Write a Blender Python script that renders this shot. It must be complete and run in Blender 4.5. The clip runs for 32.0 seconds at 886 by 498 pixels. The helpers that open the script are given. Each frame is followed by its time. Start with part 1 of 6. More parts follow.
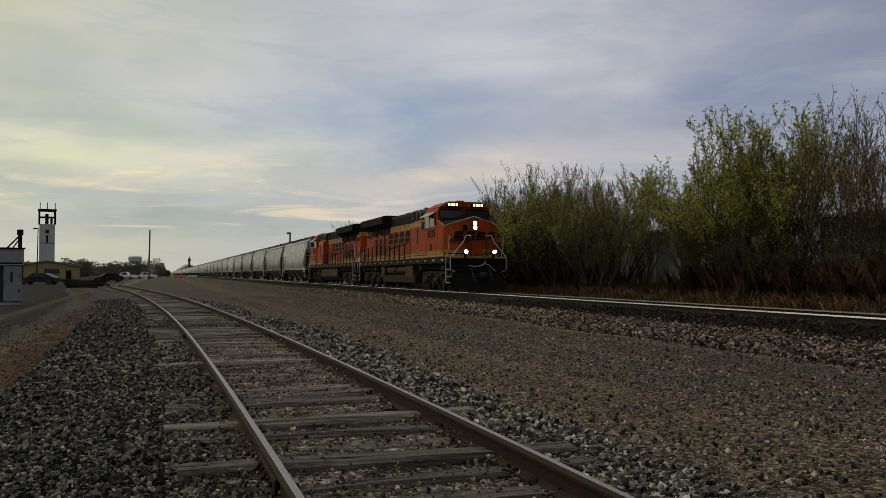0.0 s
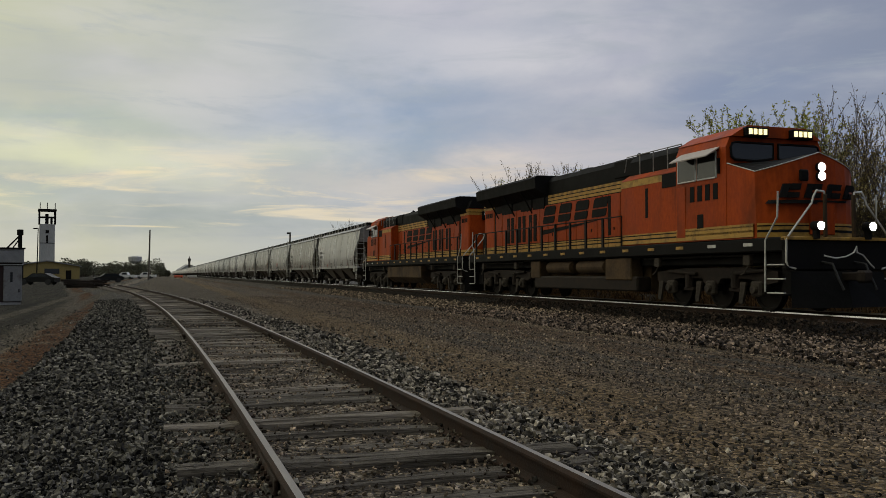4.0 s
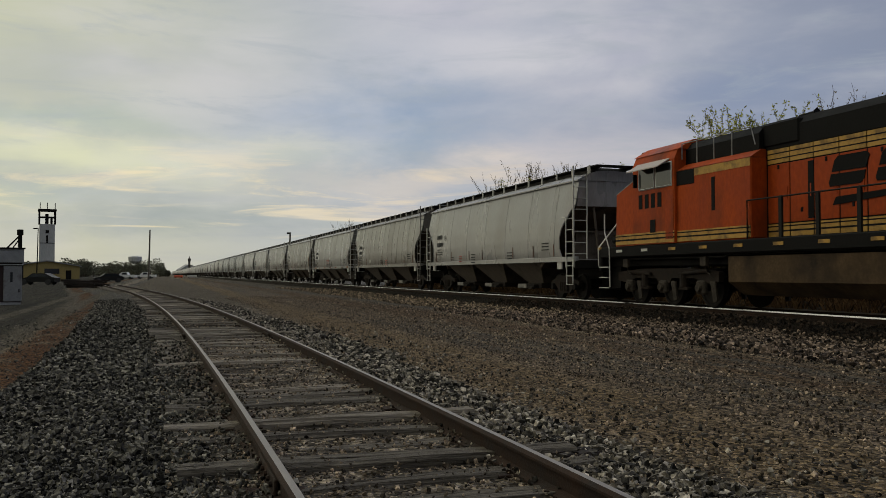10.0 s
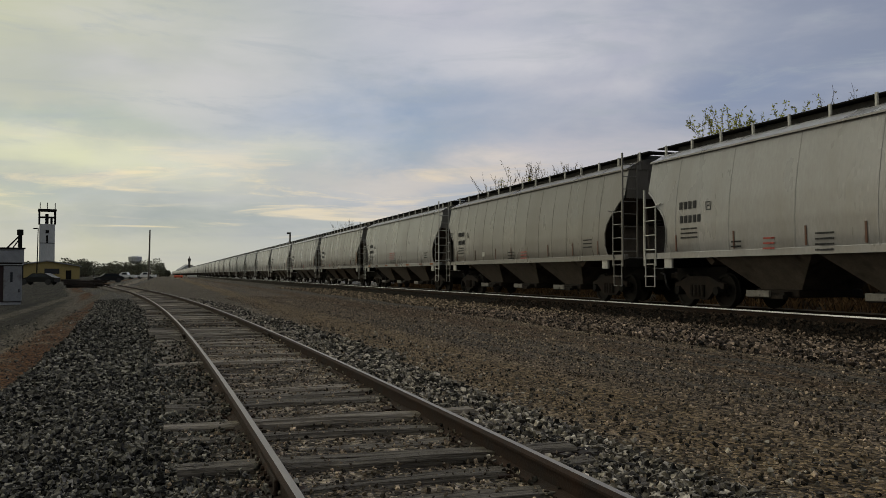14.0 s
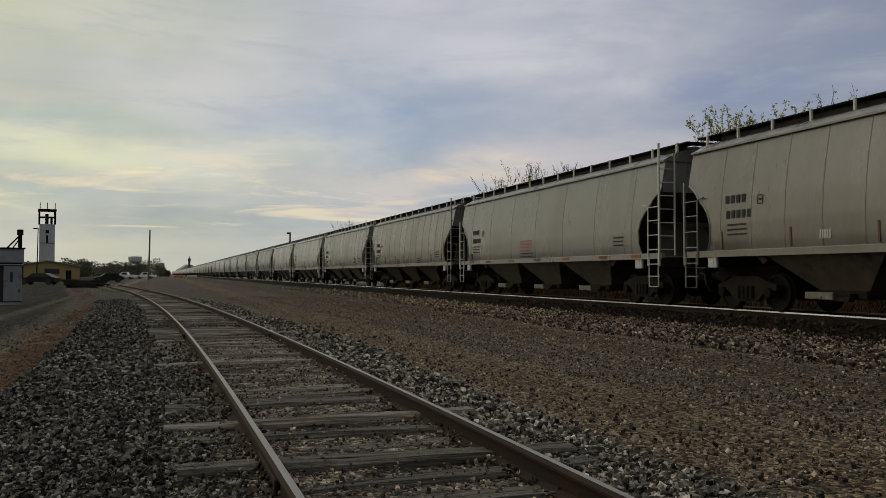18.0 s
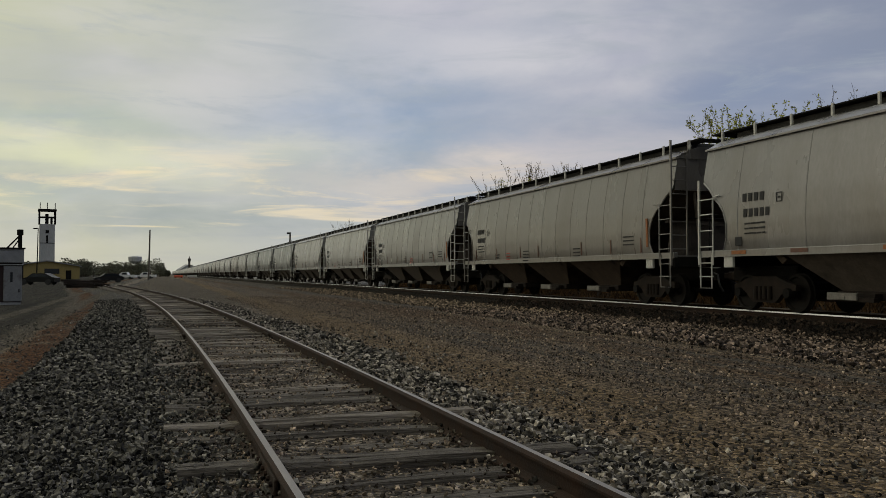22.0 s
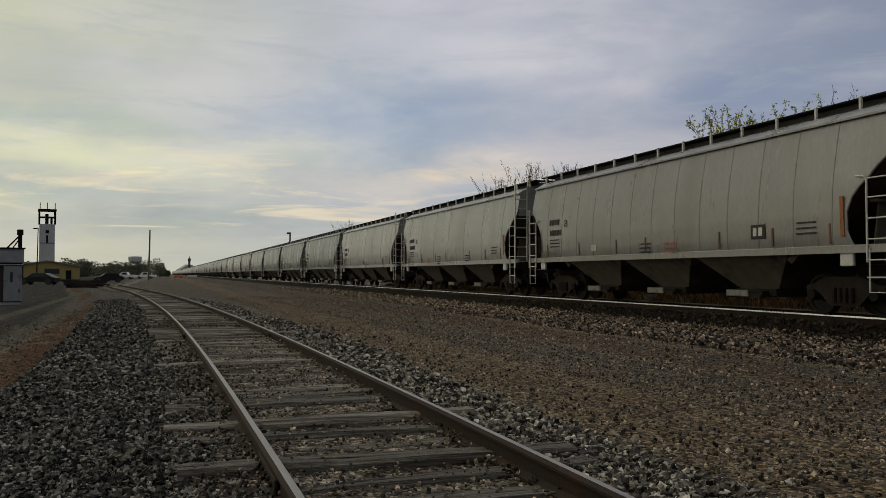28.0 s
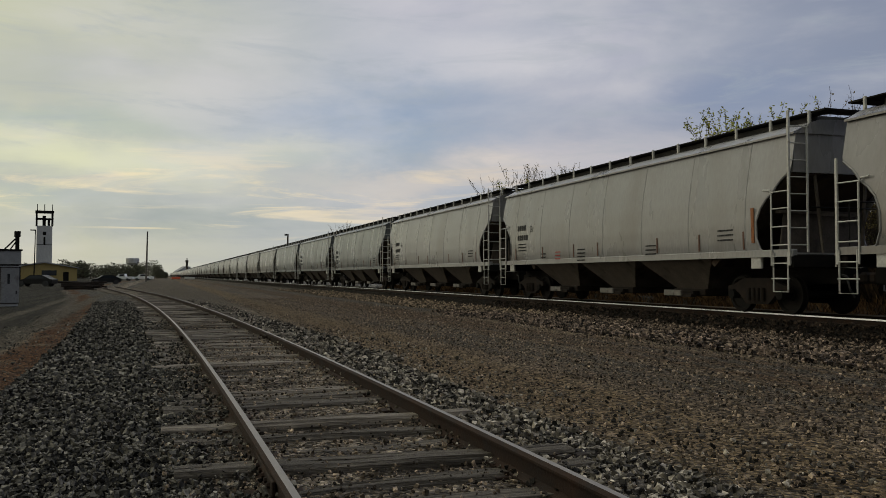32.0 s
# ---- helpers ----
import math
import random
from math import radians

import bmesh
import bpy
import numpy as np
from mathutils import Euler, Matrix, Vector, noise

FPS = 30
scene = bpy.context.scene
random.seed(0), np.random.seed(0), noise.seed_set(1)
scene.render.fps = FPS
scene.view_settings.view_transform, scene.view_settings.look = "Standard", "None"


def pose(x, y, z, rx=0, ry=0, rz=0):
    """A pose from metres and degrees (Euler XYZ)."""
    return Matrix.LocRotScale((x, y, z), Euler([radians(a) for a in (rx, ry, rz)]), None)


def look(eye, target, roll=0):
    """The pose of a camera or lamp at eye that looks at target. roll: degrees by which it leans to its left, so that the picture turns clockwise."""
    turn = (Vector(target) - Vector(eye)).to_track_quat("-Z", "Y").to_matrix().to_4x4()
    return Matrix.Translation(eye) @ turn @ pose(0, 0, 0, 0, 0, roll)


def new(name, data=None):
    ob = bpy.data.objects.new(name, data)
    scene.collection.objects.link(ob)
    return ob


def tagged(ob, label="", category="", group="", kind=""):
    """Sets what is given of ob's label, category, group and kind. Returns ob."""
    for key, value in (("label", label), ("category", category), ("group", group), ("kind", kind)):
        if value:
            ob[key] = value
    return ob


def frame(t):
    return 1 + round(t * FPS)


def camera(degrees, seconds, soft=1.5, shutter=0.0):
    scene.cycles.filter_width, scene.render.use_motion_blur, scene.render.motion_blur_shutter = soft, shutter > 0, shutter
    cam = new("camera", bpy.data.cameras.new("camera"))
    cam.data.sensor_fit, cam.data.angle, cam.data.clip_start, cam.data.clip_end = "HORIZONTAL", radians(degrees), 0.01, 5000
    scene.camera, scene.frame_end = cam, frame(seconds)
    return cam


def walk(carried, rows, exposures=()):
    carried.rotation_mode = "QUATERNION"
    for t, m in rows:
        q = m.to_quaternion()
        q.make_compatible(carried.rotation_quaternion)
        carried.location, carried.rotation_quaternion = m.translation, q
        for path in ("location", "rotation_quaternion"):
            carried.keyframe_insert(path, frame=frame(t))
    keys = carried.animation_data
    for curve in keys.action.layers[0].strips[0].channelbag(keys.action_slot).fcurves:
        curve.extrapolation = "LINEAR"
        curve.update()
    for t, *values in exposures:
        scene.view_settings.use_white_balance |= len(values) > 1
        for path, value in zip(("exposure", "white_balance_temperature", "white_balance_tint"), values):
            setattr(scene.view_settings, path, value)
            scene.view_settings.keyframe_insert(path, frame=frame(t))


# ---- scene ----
# x: across the tracks, y: along them (away from the eye), z: up; ground level is 0
EYE = (0.0, 0.0, 1.27)
cam = camera(55.04, 32.0, soft=0.6)


def aim(turn, tilt):
    """Camera pose from its turn to the right of the tracks and its upward tilt, in degrees."""
    return pose(EYE[0], EYE[1], EYE[2], 90 + tilt, 0, -turn)


walk(cam, [(0, aim(18.17, 1.675)), (15, aim(18.17, 1.675)), (31.8, aim(18.17, 1.675)), (31.9, aim(18.23, 1.715)), (32.0, aim(18.32, 1.79))],
     exposures=[(0, 0.0), (32, 0.0)])

# ---- sky and sun ----
world = bpy.data.worlds.new("overcast_sky")
scene.world = world
world.use_nodes = True


def sky_nodes():
    nt = world.node_tree
    nt.nodes.clear()
    N, L = nt.nodes.new, nt.links.new

    def math_node(op, a, b=None, clamp=False):
        n = N("ShaderNodeMath")
        n.operation, n.use_clamp = op, clamp
        for i, v in enumerate((a, b)):
            if v is None:
                continue
            if isinstance(v, (int, float)):
                n.inputs[i].default_value = v
            else:
                L(v, n.inputs[i])
        return n.outputs[0]

    def mix(fac, a, b, mode="MIX"):
        n = N("ShaderNodeMix")
        n.data_type, n.blend_type = "RGBA", mode
        for i, v in ((0, fac), (6, a), (7, b)):
            if isinstance(v, (int, float)):
                n.inputs[i].default_value = v
            elif isinstance(v, tuple):
                n.inputs[i].default_value = (*v, 1)
            else:
                L(v, n.inputs[i])
        return n.outputs[2]

    def ramp(v, lo, hi):
        n = N("ShaderNodeMapRange")
        n.interpolation_type = "SMOOTHSTEP"
        L(v, n.inputs[0])
        n.inputs[1].default_value, n.inputs[2].default_value = lo, hi
        return n.outputs[0]

    tc = N("ShaderNodeTexCoord")
    sep = N("ShaderNodeSeparateXYZ")
    L(tc.outputs["Generated"], sep.inputs[0])
    x, y, z = sep.outputs
    # degrees round from the tracks (to the right) and up from the horizon
    side = math_node("MULTIPLY", math_node("ARCTAN2", x, y), 57.2958)
    rise = math_node("MULTIPLY", math_node("ARCSINE", z), 57.2958)
    up = math_node("MAXIMUM", z, 0.0)
    # a flat cloud deck: the way up divided by its height, so that clouds crowd towards the horizon
    lift = math_node("ADD", up, 0.10)
    deck, flat = N("ShaderNodeCombineXYZ"), N("ShaderNodeCombineXYZ")
    L(math_node("DIVIDE", x, lift), deck.inputs[0]), L(math_node("DIVIDE", y, lift), deck.inputs[1])
    L(side, flat.inputs[0]), L(rise, flat.inputs[1])

    def clouds(src, scale, detail, rough, sx, sy, off, turn=0.0, warp=0.25):
        m = N("ShaderNodeMapping")
        L(src.outputs[0], m.inputs[0])
        m.inputs[1].default_value, m.inputs[3].default_value = (off, off * 0.7, off * 0.3), (sx, sy, 1)
        m.inputs[2].default_value = (0, 0, turn)
        n = N("ShaderNodeTexNoise")
        L(m.outputs[0], n.inputs["Vector"])
        n.inputs["Scale"].default_value, n.inputs["Detail"].default_value, n.inputs["Roughness"].default_value = scale, detail, rough
        n.inputs["Distortion"].default_value = warp
        return n.outputs[0]

    big = clouds(deck, 0.9, 4.0, 0.5, 0.8, 1.0, 3.1)
    wob_x = math_node("MULTIPLY", math_node("SUBTRACT", clouds(flat, 0.16, 7.0, 0.62, 0.45, 1.1, 2.0), 0.5), 13.0)
    wob_y = math_node("MULTIPLY", math_node("SUBTRACT", clouds(flat, 0.16, 7.0, 0.62, 0.45, 1.1, 7.0), 0.5), 6.5)
    sa, ra = math_node("ADD", side, wob_x), math_node("ADD", rise, wob_y)

    def bank(col, s0, r0, ws, wr, colour, strength):
        """A soft bank of cloud round a bearing and a height, of the given widths."""
        a = math_node("DIVIDE", math_node("SUBTRACT", sa, s0), ws)
        b = math_node("DIVIDE", math_node("SUBTRACT", ra, r0), wr)
        d = math_node("ADD", math_node("MULTIPLY", a, a), math_node("MULTIPLY", b, b))
        g = math_node("POWER", 2.718, math_node("MULTIPLY", d, -1.0))
        return mix(math_node("MULTIPLY", g, strength), col, colour)

    col = mix(ramp(side, -14.0, 20.0), (0.49, 0.49, 0.355), (0.365, 0.388, 0.445))
    col = mix(ramp(side, 18.0, 48.0), col, (0.195, 0.222, 0.30))
    for b in ((13.0, 10.2, 10, 3.4, (0.215, 0.290, 0.41), 1.0), (15, 8.3, 7, 1.7, (0.25, 0.315, 0.41), 0.85), (24, 14.6, 10, 1.8, (0.50, 0.495, 0.53), 1.0), (19, 17.5, 5, 1.6, (0.44, 0.43, 0.49), 0.7),
              (36, 11.0, 9, 2.2, (0.200, 0.240, 0.345), 0.9), (30, 15.0, 3, 2.5, (0.30, 0.31, 0.40), 0.5), (27.5, 12.0, 5, 1.3, (0.40, 0.40, 0.46), 0.8), (28, 8.0, 8, 1.6, (0.47, 0.44, 0.46), 0.85),
              (15, 6.0, 9, 1.0, (0.62, 0.53, 0.44), 0.55), (23, 7.0, 4, 0.9, (0.62, 0.54, 0.48), 0.7), (-7, 9.4, 9, 0.9, (0.36, 0.41, 0.37), 0.8), (-5, 7.4, 11, 1.4, (0.64, 0.64, 0.42), 0.8),
              (4, 8.4, 7, 0.9, (0.52, 0.52, 0.44), 0.7), (3, 3.4, 17, 1.2, (0.29, 0.325, 0.32), 0.9), (2, 13.0, 6, 2.0, (0.50, 0.485, 0.47), 0.6), (-6, 5.0, 6, 0.5, (0.36, 0.40, 0.38), 0.7)):
        col = bank(col, *b)
    # long thin warm streaks low down, towards the hidden sun
    warm = math_node("ADD", math_node("MULTIPLY", x, -0.82), math_node("MULTIPLY", y, 0.57))
    left = ramp(warm, -0.15, 0.75)
    streak = clouds(flat, 0.30, 7.0, 0.62, 0.22, 2.4, 1.7, 0.03, 0.8)
    low = math_node("MULTIPLY", math_node("SUBTRACT", 1.0, ramp(rise, 6.0, 9.5)), ramp(rise, 1.6, 3.2))
    band = math_node("MULTIPLY", math_node("MULTIPLY", ramp(streak, 0.50, 0.66), low), math_node("ADD", 0.55, math_node("MULTIPLY", left, 0.45)))
    col = mix(math_node("MULTIPLY", band, 0.9), col, mix(left, (0.60, 0.48, 0.42), (0.80, 0.67, 0.40)))
    veil = clouds(flat, 0.22, 5.0, 0.55, 0.35, 1.0, 5.0)
    col = mix(math_node("MULTIPLY", ramp(veil, 0.40, 0.68), 0.35), col, (0.60, 0.575, 0.575))
    col = mix(math_node("MULTIPLY", ramp(big, 0.45, 0.68), 0.28), col, (0.25, 0.28, 0.37))
    wisps = clouds(flat, 0.36, 8.0, 0.62, 0.28, 1.7, 11.0, 0.05, 0.7)
    col = mix(math_node("MULTIPLY", math_node("MULTIPLY", ramp(wisps, 0.50, 0.70), ramp(rise, 2.0, 4.0)), 0.42), col, (0.315, 0.35, 0.385))
    haze = math_node("SUBTRACT", 1.0, ramp(rise, 0.0, 2.6))
    col = mix(math_node("MULTIPLY", haze, 0.6), col, mix(left, (0.40, 0.42, 0.44), (0.43, 0.44, 0.36)))
    nish = N("ShaderNodeTexSky")
    nish.sky_type, nish.sun_disc = "NISHITA", False
    nish.sun_elevation, nish.sun_rotation = radians(9), radians(-55)
    skycol = mix(1.0, nish.outputs[0], (0.10, 0.10, 0.10), "MULTIPLY")
    col = mix(0.92, skycol, col)
    # the deck is thicker away from the low sun
    col = mix(ramp(y, -0.55, 0.35), mix(1.0, col, (0.50, 0.51, 0.54), "MULTIPLY"), col)
    # an overcast sky is brighter overhead than near the horizon
    col = mix(ramp(rise, 22.0, 62.0), col, mix(1.0, col, (2.9, 2.9, 2.9), "MULTIPLY"))
    bg, out = N("ShaderNodeBackground"), N("ShaderNodeOutputWorld")
    L(col, bg.inputs[0])
    bg.inputs[1].default_value = 1.22
    L(bg.outputs[0], out.inputs[0])


sky_nodes()
sun = new("sun", bpy.data.lights.new("sun", "SUN"))
sun.data.energy, sun.data.angle, sun.data.color = 0.22, radians(30), (1.0, 0.90, 0.72)
sun.matrix_world = look((-82, 57, 40), (0, 0, 0))

# ---- materials ----


def mat(name, a, b, rough=0.8, metal=0.0, scale=6.0, fine=60.0, bump=0.0, spread=0.5, c=None, c_scale=1.5, c_lo=0.55, c_hi=0.7, stretch=(1, 1, 1),
        vary=0.0, island=False, space="Object", spec=0.5, bump_scale=None, thin=0.0, uneven=0.0):
    """Colour a to b by noise at two scales, an optional stain c with its own shape, fine relief and roughness."""
    m = bpy.data.materials.new(name)
    m.use_nodes = True
    nt = m.node_tree
    bs = nt.nodes["Principled BSDF"]
    N, L = nt.nodes.new, nt.links.new
    tc, mp = N("ShaderNodeTexCoord"), N("ShaderNodeMapping")
    L(tc.outputs[space], mp.inputs[0])
    mp.inputs[3].default_value = stretch

    def noise_of(s, d=4.0):
        n = N("ShaderNodeTexNoise")
        L(mp.outputs[0], n.inputs["Vector"])
        n.inputs["Scale"].default_value, n.inputs["Detail"].default_value, n.inputs["Roughness"].default_value = s, d, 0.6
        return n.outputs[0]

    def blend(fac, p, q, mode="MIX"):
        n = N("ShaderNodeMix")
        n.data_type, n.blend_type = "RGBA", mode
        for i, v in ((0, fac), (6, p), (7, q)):
            if isinstance(v, (int, float)):
                n.inputs[i].default_value = v
            elif isinstance(v, tuple):
                n.inputs[i].default_value = (*v, 1)
            else:
                L(v, n.inputs[i])
        return n.outputs[2]

    def rng(v, lo, hi, to0=0.0, to1=1.0):
        n = N("ShaderNodeMapRange")
        L(v, n.inputs[0])
        for i, k in enumerate((lo, hi, to0, to1)):
            n.inputs[i + 1].default_value = k
        return n.outputs[0]

    n1, n2 = noise_of(scale), noise_of(fine, 3.0)
    col = blend(rng(n1, 0.5 - spread * 0.4, 0.5 + spread * 0.4), a, b)
    col = blend(rng(n2, 0.3, 0.7, 0.0, 0.45), col, tuple(v * 0.55 for v in a))
    if c:
        col = blend(rng(noise_of(c_scale, 6.0), c_lo, c_hi), col, c)
    if vary:
        if island:
            r = N("ShaderNodeNewGeometry").outputs["Random Per Island"]
        else:
            r = N("ShaderNodeObjectInfo").outputs["Random"]
        hsv = N("ShaderNodeHueSaturation")
        L(col, hsv.inputs["Color"])
        if uneven:
            pw = N("ShaderNodeMath")
            pw.operation = "POWER"
            L(r, pw.inputs[0])
            pw.inputs[1].default_value = uneven
            r = pw.outputs[0]
        L(rng(r, 0, 1, 1 - vary, 1 + vary * max(1, uneven)), hsv.inputs["Value"])
        col = hsv.outputs[0]
    L(col, bs.inputs["Base Color"])
    L(rng(n1, 0.3, 0.7, max(rough - 0.12, 0.05), min(rough + 0.1, 1)), bs.inputs["Roughness"])
    bs.inputs["Metallic"].default_value = metal
    bs.inputs["Specular IOR Level"].default_value = spec
    if bump:
        bp = N("ShaderNodeBump")
        bp.inputs["Strength"].default_value, bp.inputs["Distance"].default_value = bump, 0.02
        L(noise_of(bump_scale, 5.0) if bump_scale else n2, bp.inputs["Height"])
        L(bp.outputs[0], bs.inputs["Normal"])
    if thin:
        # thin leaves let part of the light through
        tr, mx = N("ShaderNodeBsdfTranslucent"), N("ShaderNodeMixShader")
        L(col, tr.inputs["Color"])
        mx.inputs[0].default_value = thin
        L(bs.outputs[0], mx.inputs[1]), L(tr.outputs[0], mx.inputs[2])
        L(mx.outputs[0], nt.nodes["Material Output"].inputs["Surface"])
    return m


def glow_mat(name, col, power):
    m = bpy.data.materials.new(name)
    m.use_nodes = True
    bs = m.node_tree.nodes["Principled BSDF"]
    bs.inputs["Base Color"].default_value = (*col, 1)
    bs.inputs["Emission Color"].default_value = (*col, 1)
    bs.inputs["Emission Strength"].default_value = power
    return m


def glass_mat(name, col, rough=0.08):
    m = bpy.data.materials.new(name)
    m.use_nodes = True
    bs = m.node_tree.nodes["Principled BSDF"]
    bs.inputs["Base Color"].default_value = (*col, 1)
    bs.inputs["Roughness"].default_value = rough
    bs.inputs["Specular IOR Level"].default_value = 0.6
    return m


M = {}
M["dirt"] = mat("dirt", (0.135, 0.112, 0.088), (0.19, 0.16, 0.125), 0.95, scale=0.5, fine=22, bump=0.5, c=(0.20, 0.12, 0.065), c_scale=0.22, c_lo=0.52, c_hi=0.68, spec=0.2)
M["stone_grey"] = mat("grey_ballast_stone", (0.009, 0.008325, 0.006975), (0.1773, 0.1615, 0.1328), 0.92, scale=9, fine=70, bump=0.3, vary=0.95, island=True, uneven=1.9, spec=0.2)
M["stone_brown"] = mat("brown_ballast_stone", (0.0294, 0.021, 0.014), (0.36, 0.2745, 0.1935), 0.92, scale=9, fine=70, bump=0.3, vary=0.9, island=True, uneven=1.9, spec=0.2)
M["stone_rust"] = mat("rust_stained_stone", (0.014, 0.0091, 0.007), (0.27, 0.2025, 0.1548), 0.92, scale=9, fine=70, bump=0.3, vary=0.95, island=True, uneven=1.9, spec=0.2)
M["stone_light"] = mat("pale_ballast_stone", (0.0196, 0.01645, 0.0133), (0.297, 0.261, 0.2142), 0.92, scale=9, fine=70, bump=0.3, vary=0.95, island=True, uneven=1.9, spec=0.2)
M["stone_oily"] = mat("oily_dark_stone", (0.006, 0.004, 0.003), (0.055, 0.038, 0.028), 0.9, scale=9, fine=70, bump=0.3, vary=0.9, island=True, uneven=1.9, spec=0.2)
M["tie"] = mat("weathered_tie_wood", (0.06021, 0.04904, 0.03871), (0.3473, 0.3017, 0.2513), 0.92, scale=3.0, fine=22, bump=1.0, stretch=(0.22, 9, 9), vary=0.55, spec=0.2, c=(0.028, 0.023, 0.018), c_scale=2.4, c_lo=0.54, c_hi=0.66)
M["tie_oily"] = mat("oil_stained_tie_wood", (0.012, 0.009, 0.007), (0.05, 0.038, 0.028), 0.9, scale=3.0, fine=22, bump=0.8, stretch=(0.22, 9, 9), vary=0.5, spec=0.15)
M["rail_side"] = mat("rusty_rail_steel", (0.014, 0.009, 0.007), (0.042, 0.023, 0.015), 0.9, 0.0, scale=5, fine=60, bump=0.3, spec=0.2)
M["rail_top"] = mat("worn_rail_head", (0.13, 0.11, 0.092), (0.26, 0.235, 0.205), 0.5, 0.35, scale=4, fine=40, stretch=(6, 0.4, 6))
# far rail: as polished, its weaker reflection painted in as dull brown
M["rail_dim_shine"] = mat("dim_shine_rail_head", (0.10, 0.08, 0.065), (0.20, 0.17, 0.14), 0.5, 0.3, scale=4, fine=40, stretch=(6, 0.4, 6))
M["rail_bright"] = mat("polished_rail_head", (0.3906, 0.3906, 0.3955), (0.4395, 0.4395, 0.4395), 0.26, 1.0, scale=4, fine=40, stretch=(6, 0.4, 6))
M["steel_dark"] = mat("dark_grimy_steel", (0.005, 0.0045, 0.0042), (0.016, 0.014, 0.0125), 0.88, 0.0, scale=4, fine=30, bump=0.2, spec=0.15)
M["steel_rust"] = mat("rust_brown_steel", (0.008, 0.006, 0.005), (0.036, 0.026, 0.02), 0.85, 0.0, scale=3, fine=30, bump=0.2, spec=0.2)
M["wheel"] = mat("worn_wheel_steel", (0.008, 0.007, 0.006), (0.02, 0.017, 0.015), 0.8, 0.0, scale=4, fine=30, spec=0.15)
# hatch grey darkened in colour to stand for the shadow below the roof walk
M["hatch"] = mat("shaded_hatch_steel", (0.04, 0.039, 0.037), (0.075, 0.073, 0.07), 0.8, 0.0, scale=2, fine=20, spec=0.15)
M["bay"] = mat("grimy_bay_steel", (0.066, 0.054, 0.045), (0.135, 0.113, 0.095), 0.75, 0.0, scale=2, fine=20, bump=0.2, spec=0.25, c=(0.03, 0.024, 0.02), c_scale=1.3)
M["bay_brown"] = mat("brown_bay_steel", (0.045, 0.033, 0.025), (0.095, 0.07, 0.052), 0.85, 0.0, scale=2, fine=20, bump=0.2, spec=0.15, c=(0.015, 0.011, 0.009), c_scale=1.3)
M["dusty_steel"] = mat("dust_covered_steel", (0.014, 0.011, 0.009), (0.085, 0.07, 0.056), 0.85, 0.0, scale=5, fine=30, bump=0.2, spec=0.2)
M["handrail"] = mat("worn_handrail_steel", (0.006, 0.006, 0.006), (0.018, 0.017, 0.016), 0.7, 0.0, scale=5, fine=30, spec=0.15)
M["gate_end"] = mat("dusty_galvanised_gate", (0.12, 0.11, 0.10), (0.24, 0.225, 0.205), 0.7, 0.0, scale=5, fine=30, spec=0.3, c=(0.04, 0.03, 0.025), c_scale=3.0)
hop = [("light_grey", (0.162, 0.156, 0.156), (0.206, 0.199, 0.200)), ("pale_grey", (0.236, 0.231, 0.236), (0.280, 0.275, 0.283)),
       ("tan_grey", (0.138, 0.127, 0.119), (0.170, 0.158, 0.150)), ("blue_grey", (0.10, 0.108, 0.115), (0.14, 0.15, 0.157))]
for nm, p, q in hop:
    M[nm] = mat(nm + "_hopper_paint", p, q, 0.33, scale=0.7, fine=14, bump=0.12, stretch=(1, 1, 0.35), c=tuple(v * w for v, w in zip(p, (0.66, 0.62, 0.56))), c_scale=0.9, c_lo=0.46, c_hi=0.8, spec=0.8)
M["white_paint"] = mat("dusty_white_paint", (0.42, 0.41, 0.39), (0.56, 0.55, 0.525), 0.55, scale=3, fine=30, c=(0.20, 0.16, 0.13), c_scale=6.0, c_lo=0.58, c_hi=0.75)
M["black_paint"] = mat("black_paint", (0.004, 0.004, 0.0044), (0.011, 0.0105, 0.0105), 0.75, scale=2, fine=20, bump=0.05, spec=0.10)
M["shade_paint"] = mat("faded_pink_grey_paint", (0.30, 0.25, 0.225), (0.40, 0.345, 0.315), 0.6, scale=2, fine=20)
M["orange"] = mat("faded_orange_paint", (0.275, 0.038, 0.005), (0.39, 0.061, 0.0065), 0.6, scale=0.9, fine=12, bump=0.05, stretch=(1, 1, 0.5), c=(0.10, 0.022, 0.007), c_scale=0.8, c_lo=0.48, c_hi=0.72, spec=0.12)
M["yellow"] = mat("dusty_yellow_paint", (0.3645, 0.1958, 0.02295), (0.4995, 0.2835, 0.0405), 0.65, scale=2, fine=20, c=(0.09, 0.05, 0.015), c_scale=2.0, c_lo=0.46, c_hi=0.68)
M["tank"] = mat("dusty_tank_steel", (0.048, 0.0304, 0.016), (0.104, 0.068, 0.0384), 0.85, scale=1.5, fine=14, bump=0.1, c=(0.018, 0.013, 0.01), c_scale=1.2, c_lo=0.45, c_hi=0.7, spec=0.15)
M["reflector"] = mat("dull_red_reflector", (0.07, 0.028, 0.017), (0.15, 0.055, 0.03), 0.6, scale=5, fine=40)
M["stencil"] = mat("dark_stencil_paint", (0.018, 0.018, 0.02), (0.04, 0.04, 0.042), 0.7, scale=5, fine=40, spec=0.2)
M["red_stencil"] = mat("red_stencil_paint", (0.36, 0.06, 0.05), (0.45, 0.10, 0.08), 0.7, scale=5, fine=40)
M["orange_bar"] = mat("rusty_orange_reflector", (0.22, 0.07, 0.02), (0.34, 0.12, 0.03), 0.7, scale=3, fine=20, c=(0.05, 0.02, 0.01), c_scale=4.0)
M["glass"] = glass_mat("dark_cab_glass", (0.02, 0.024, 0.028))
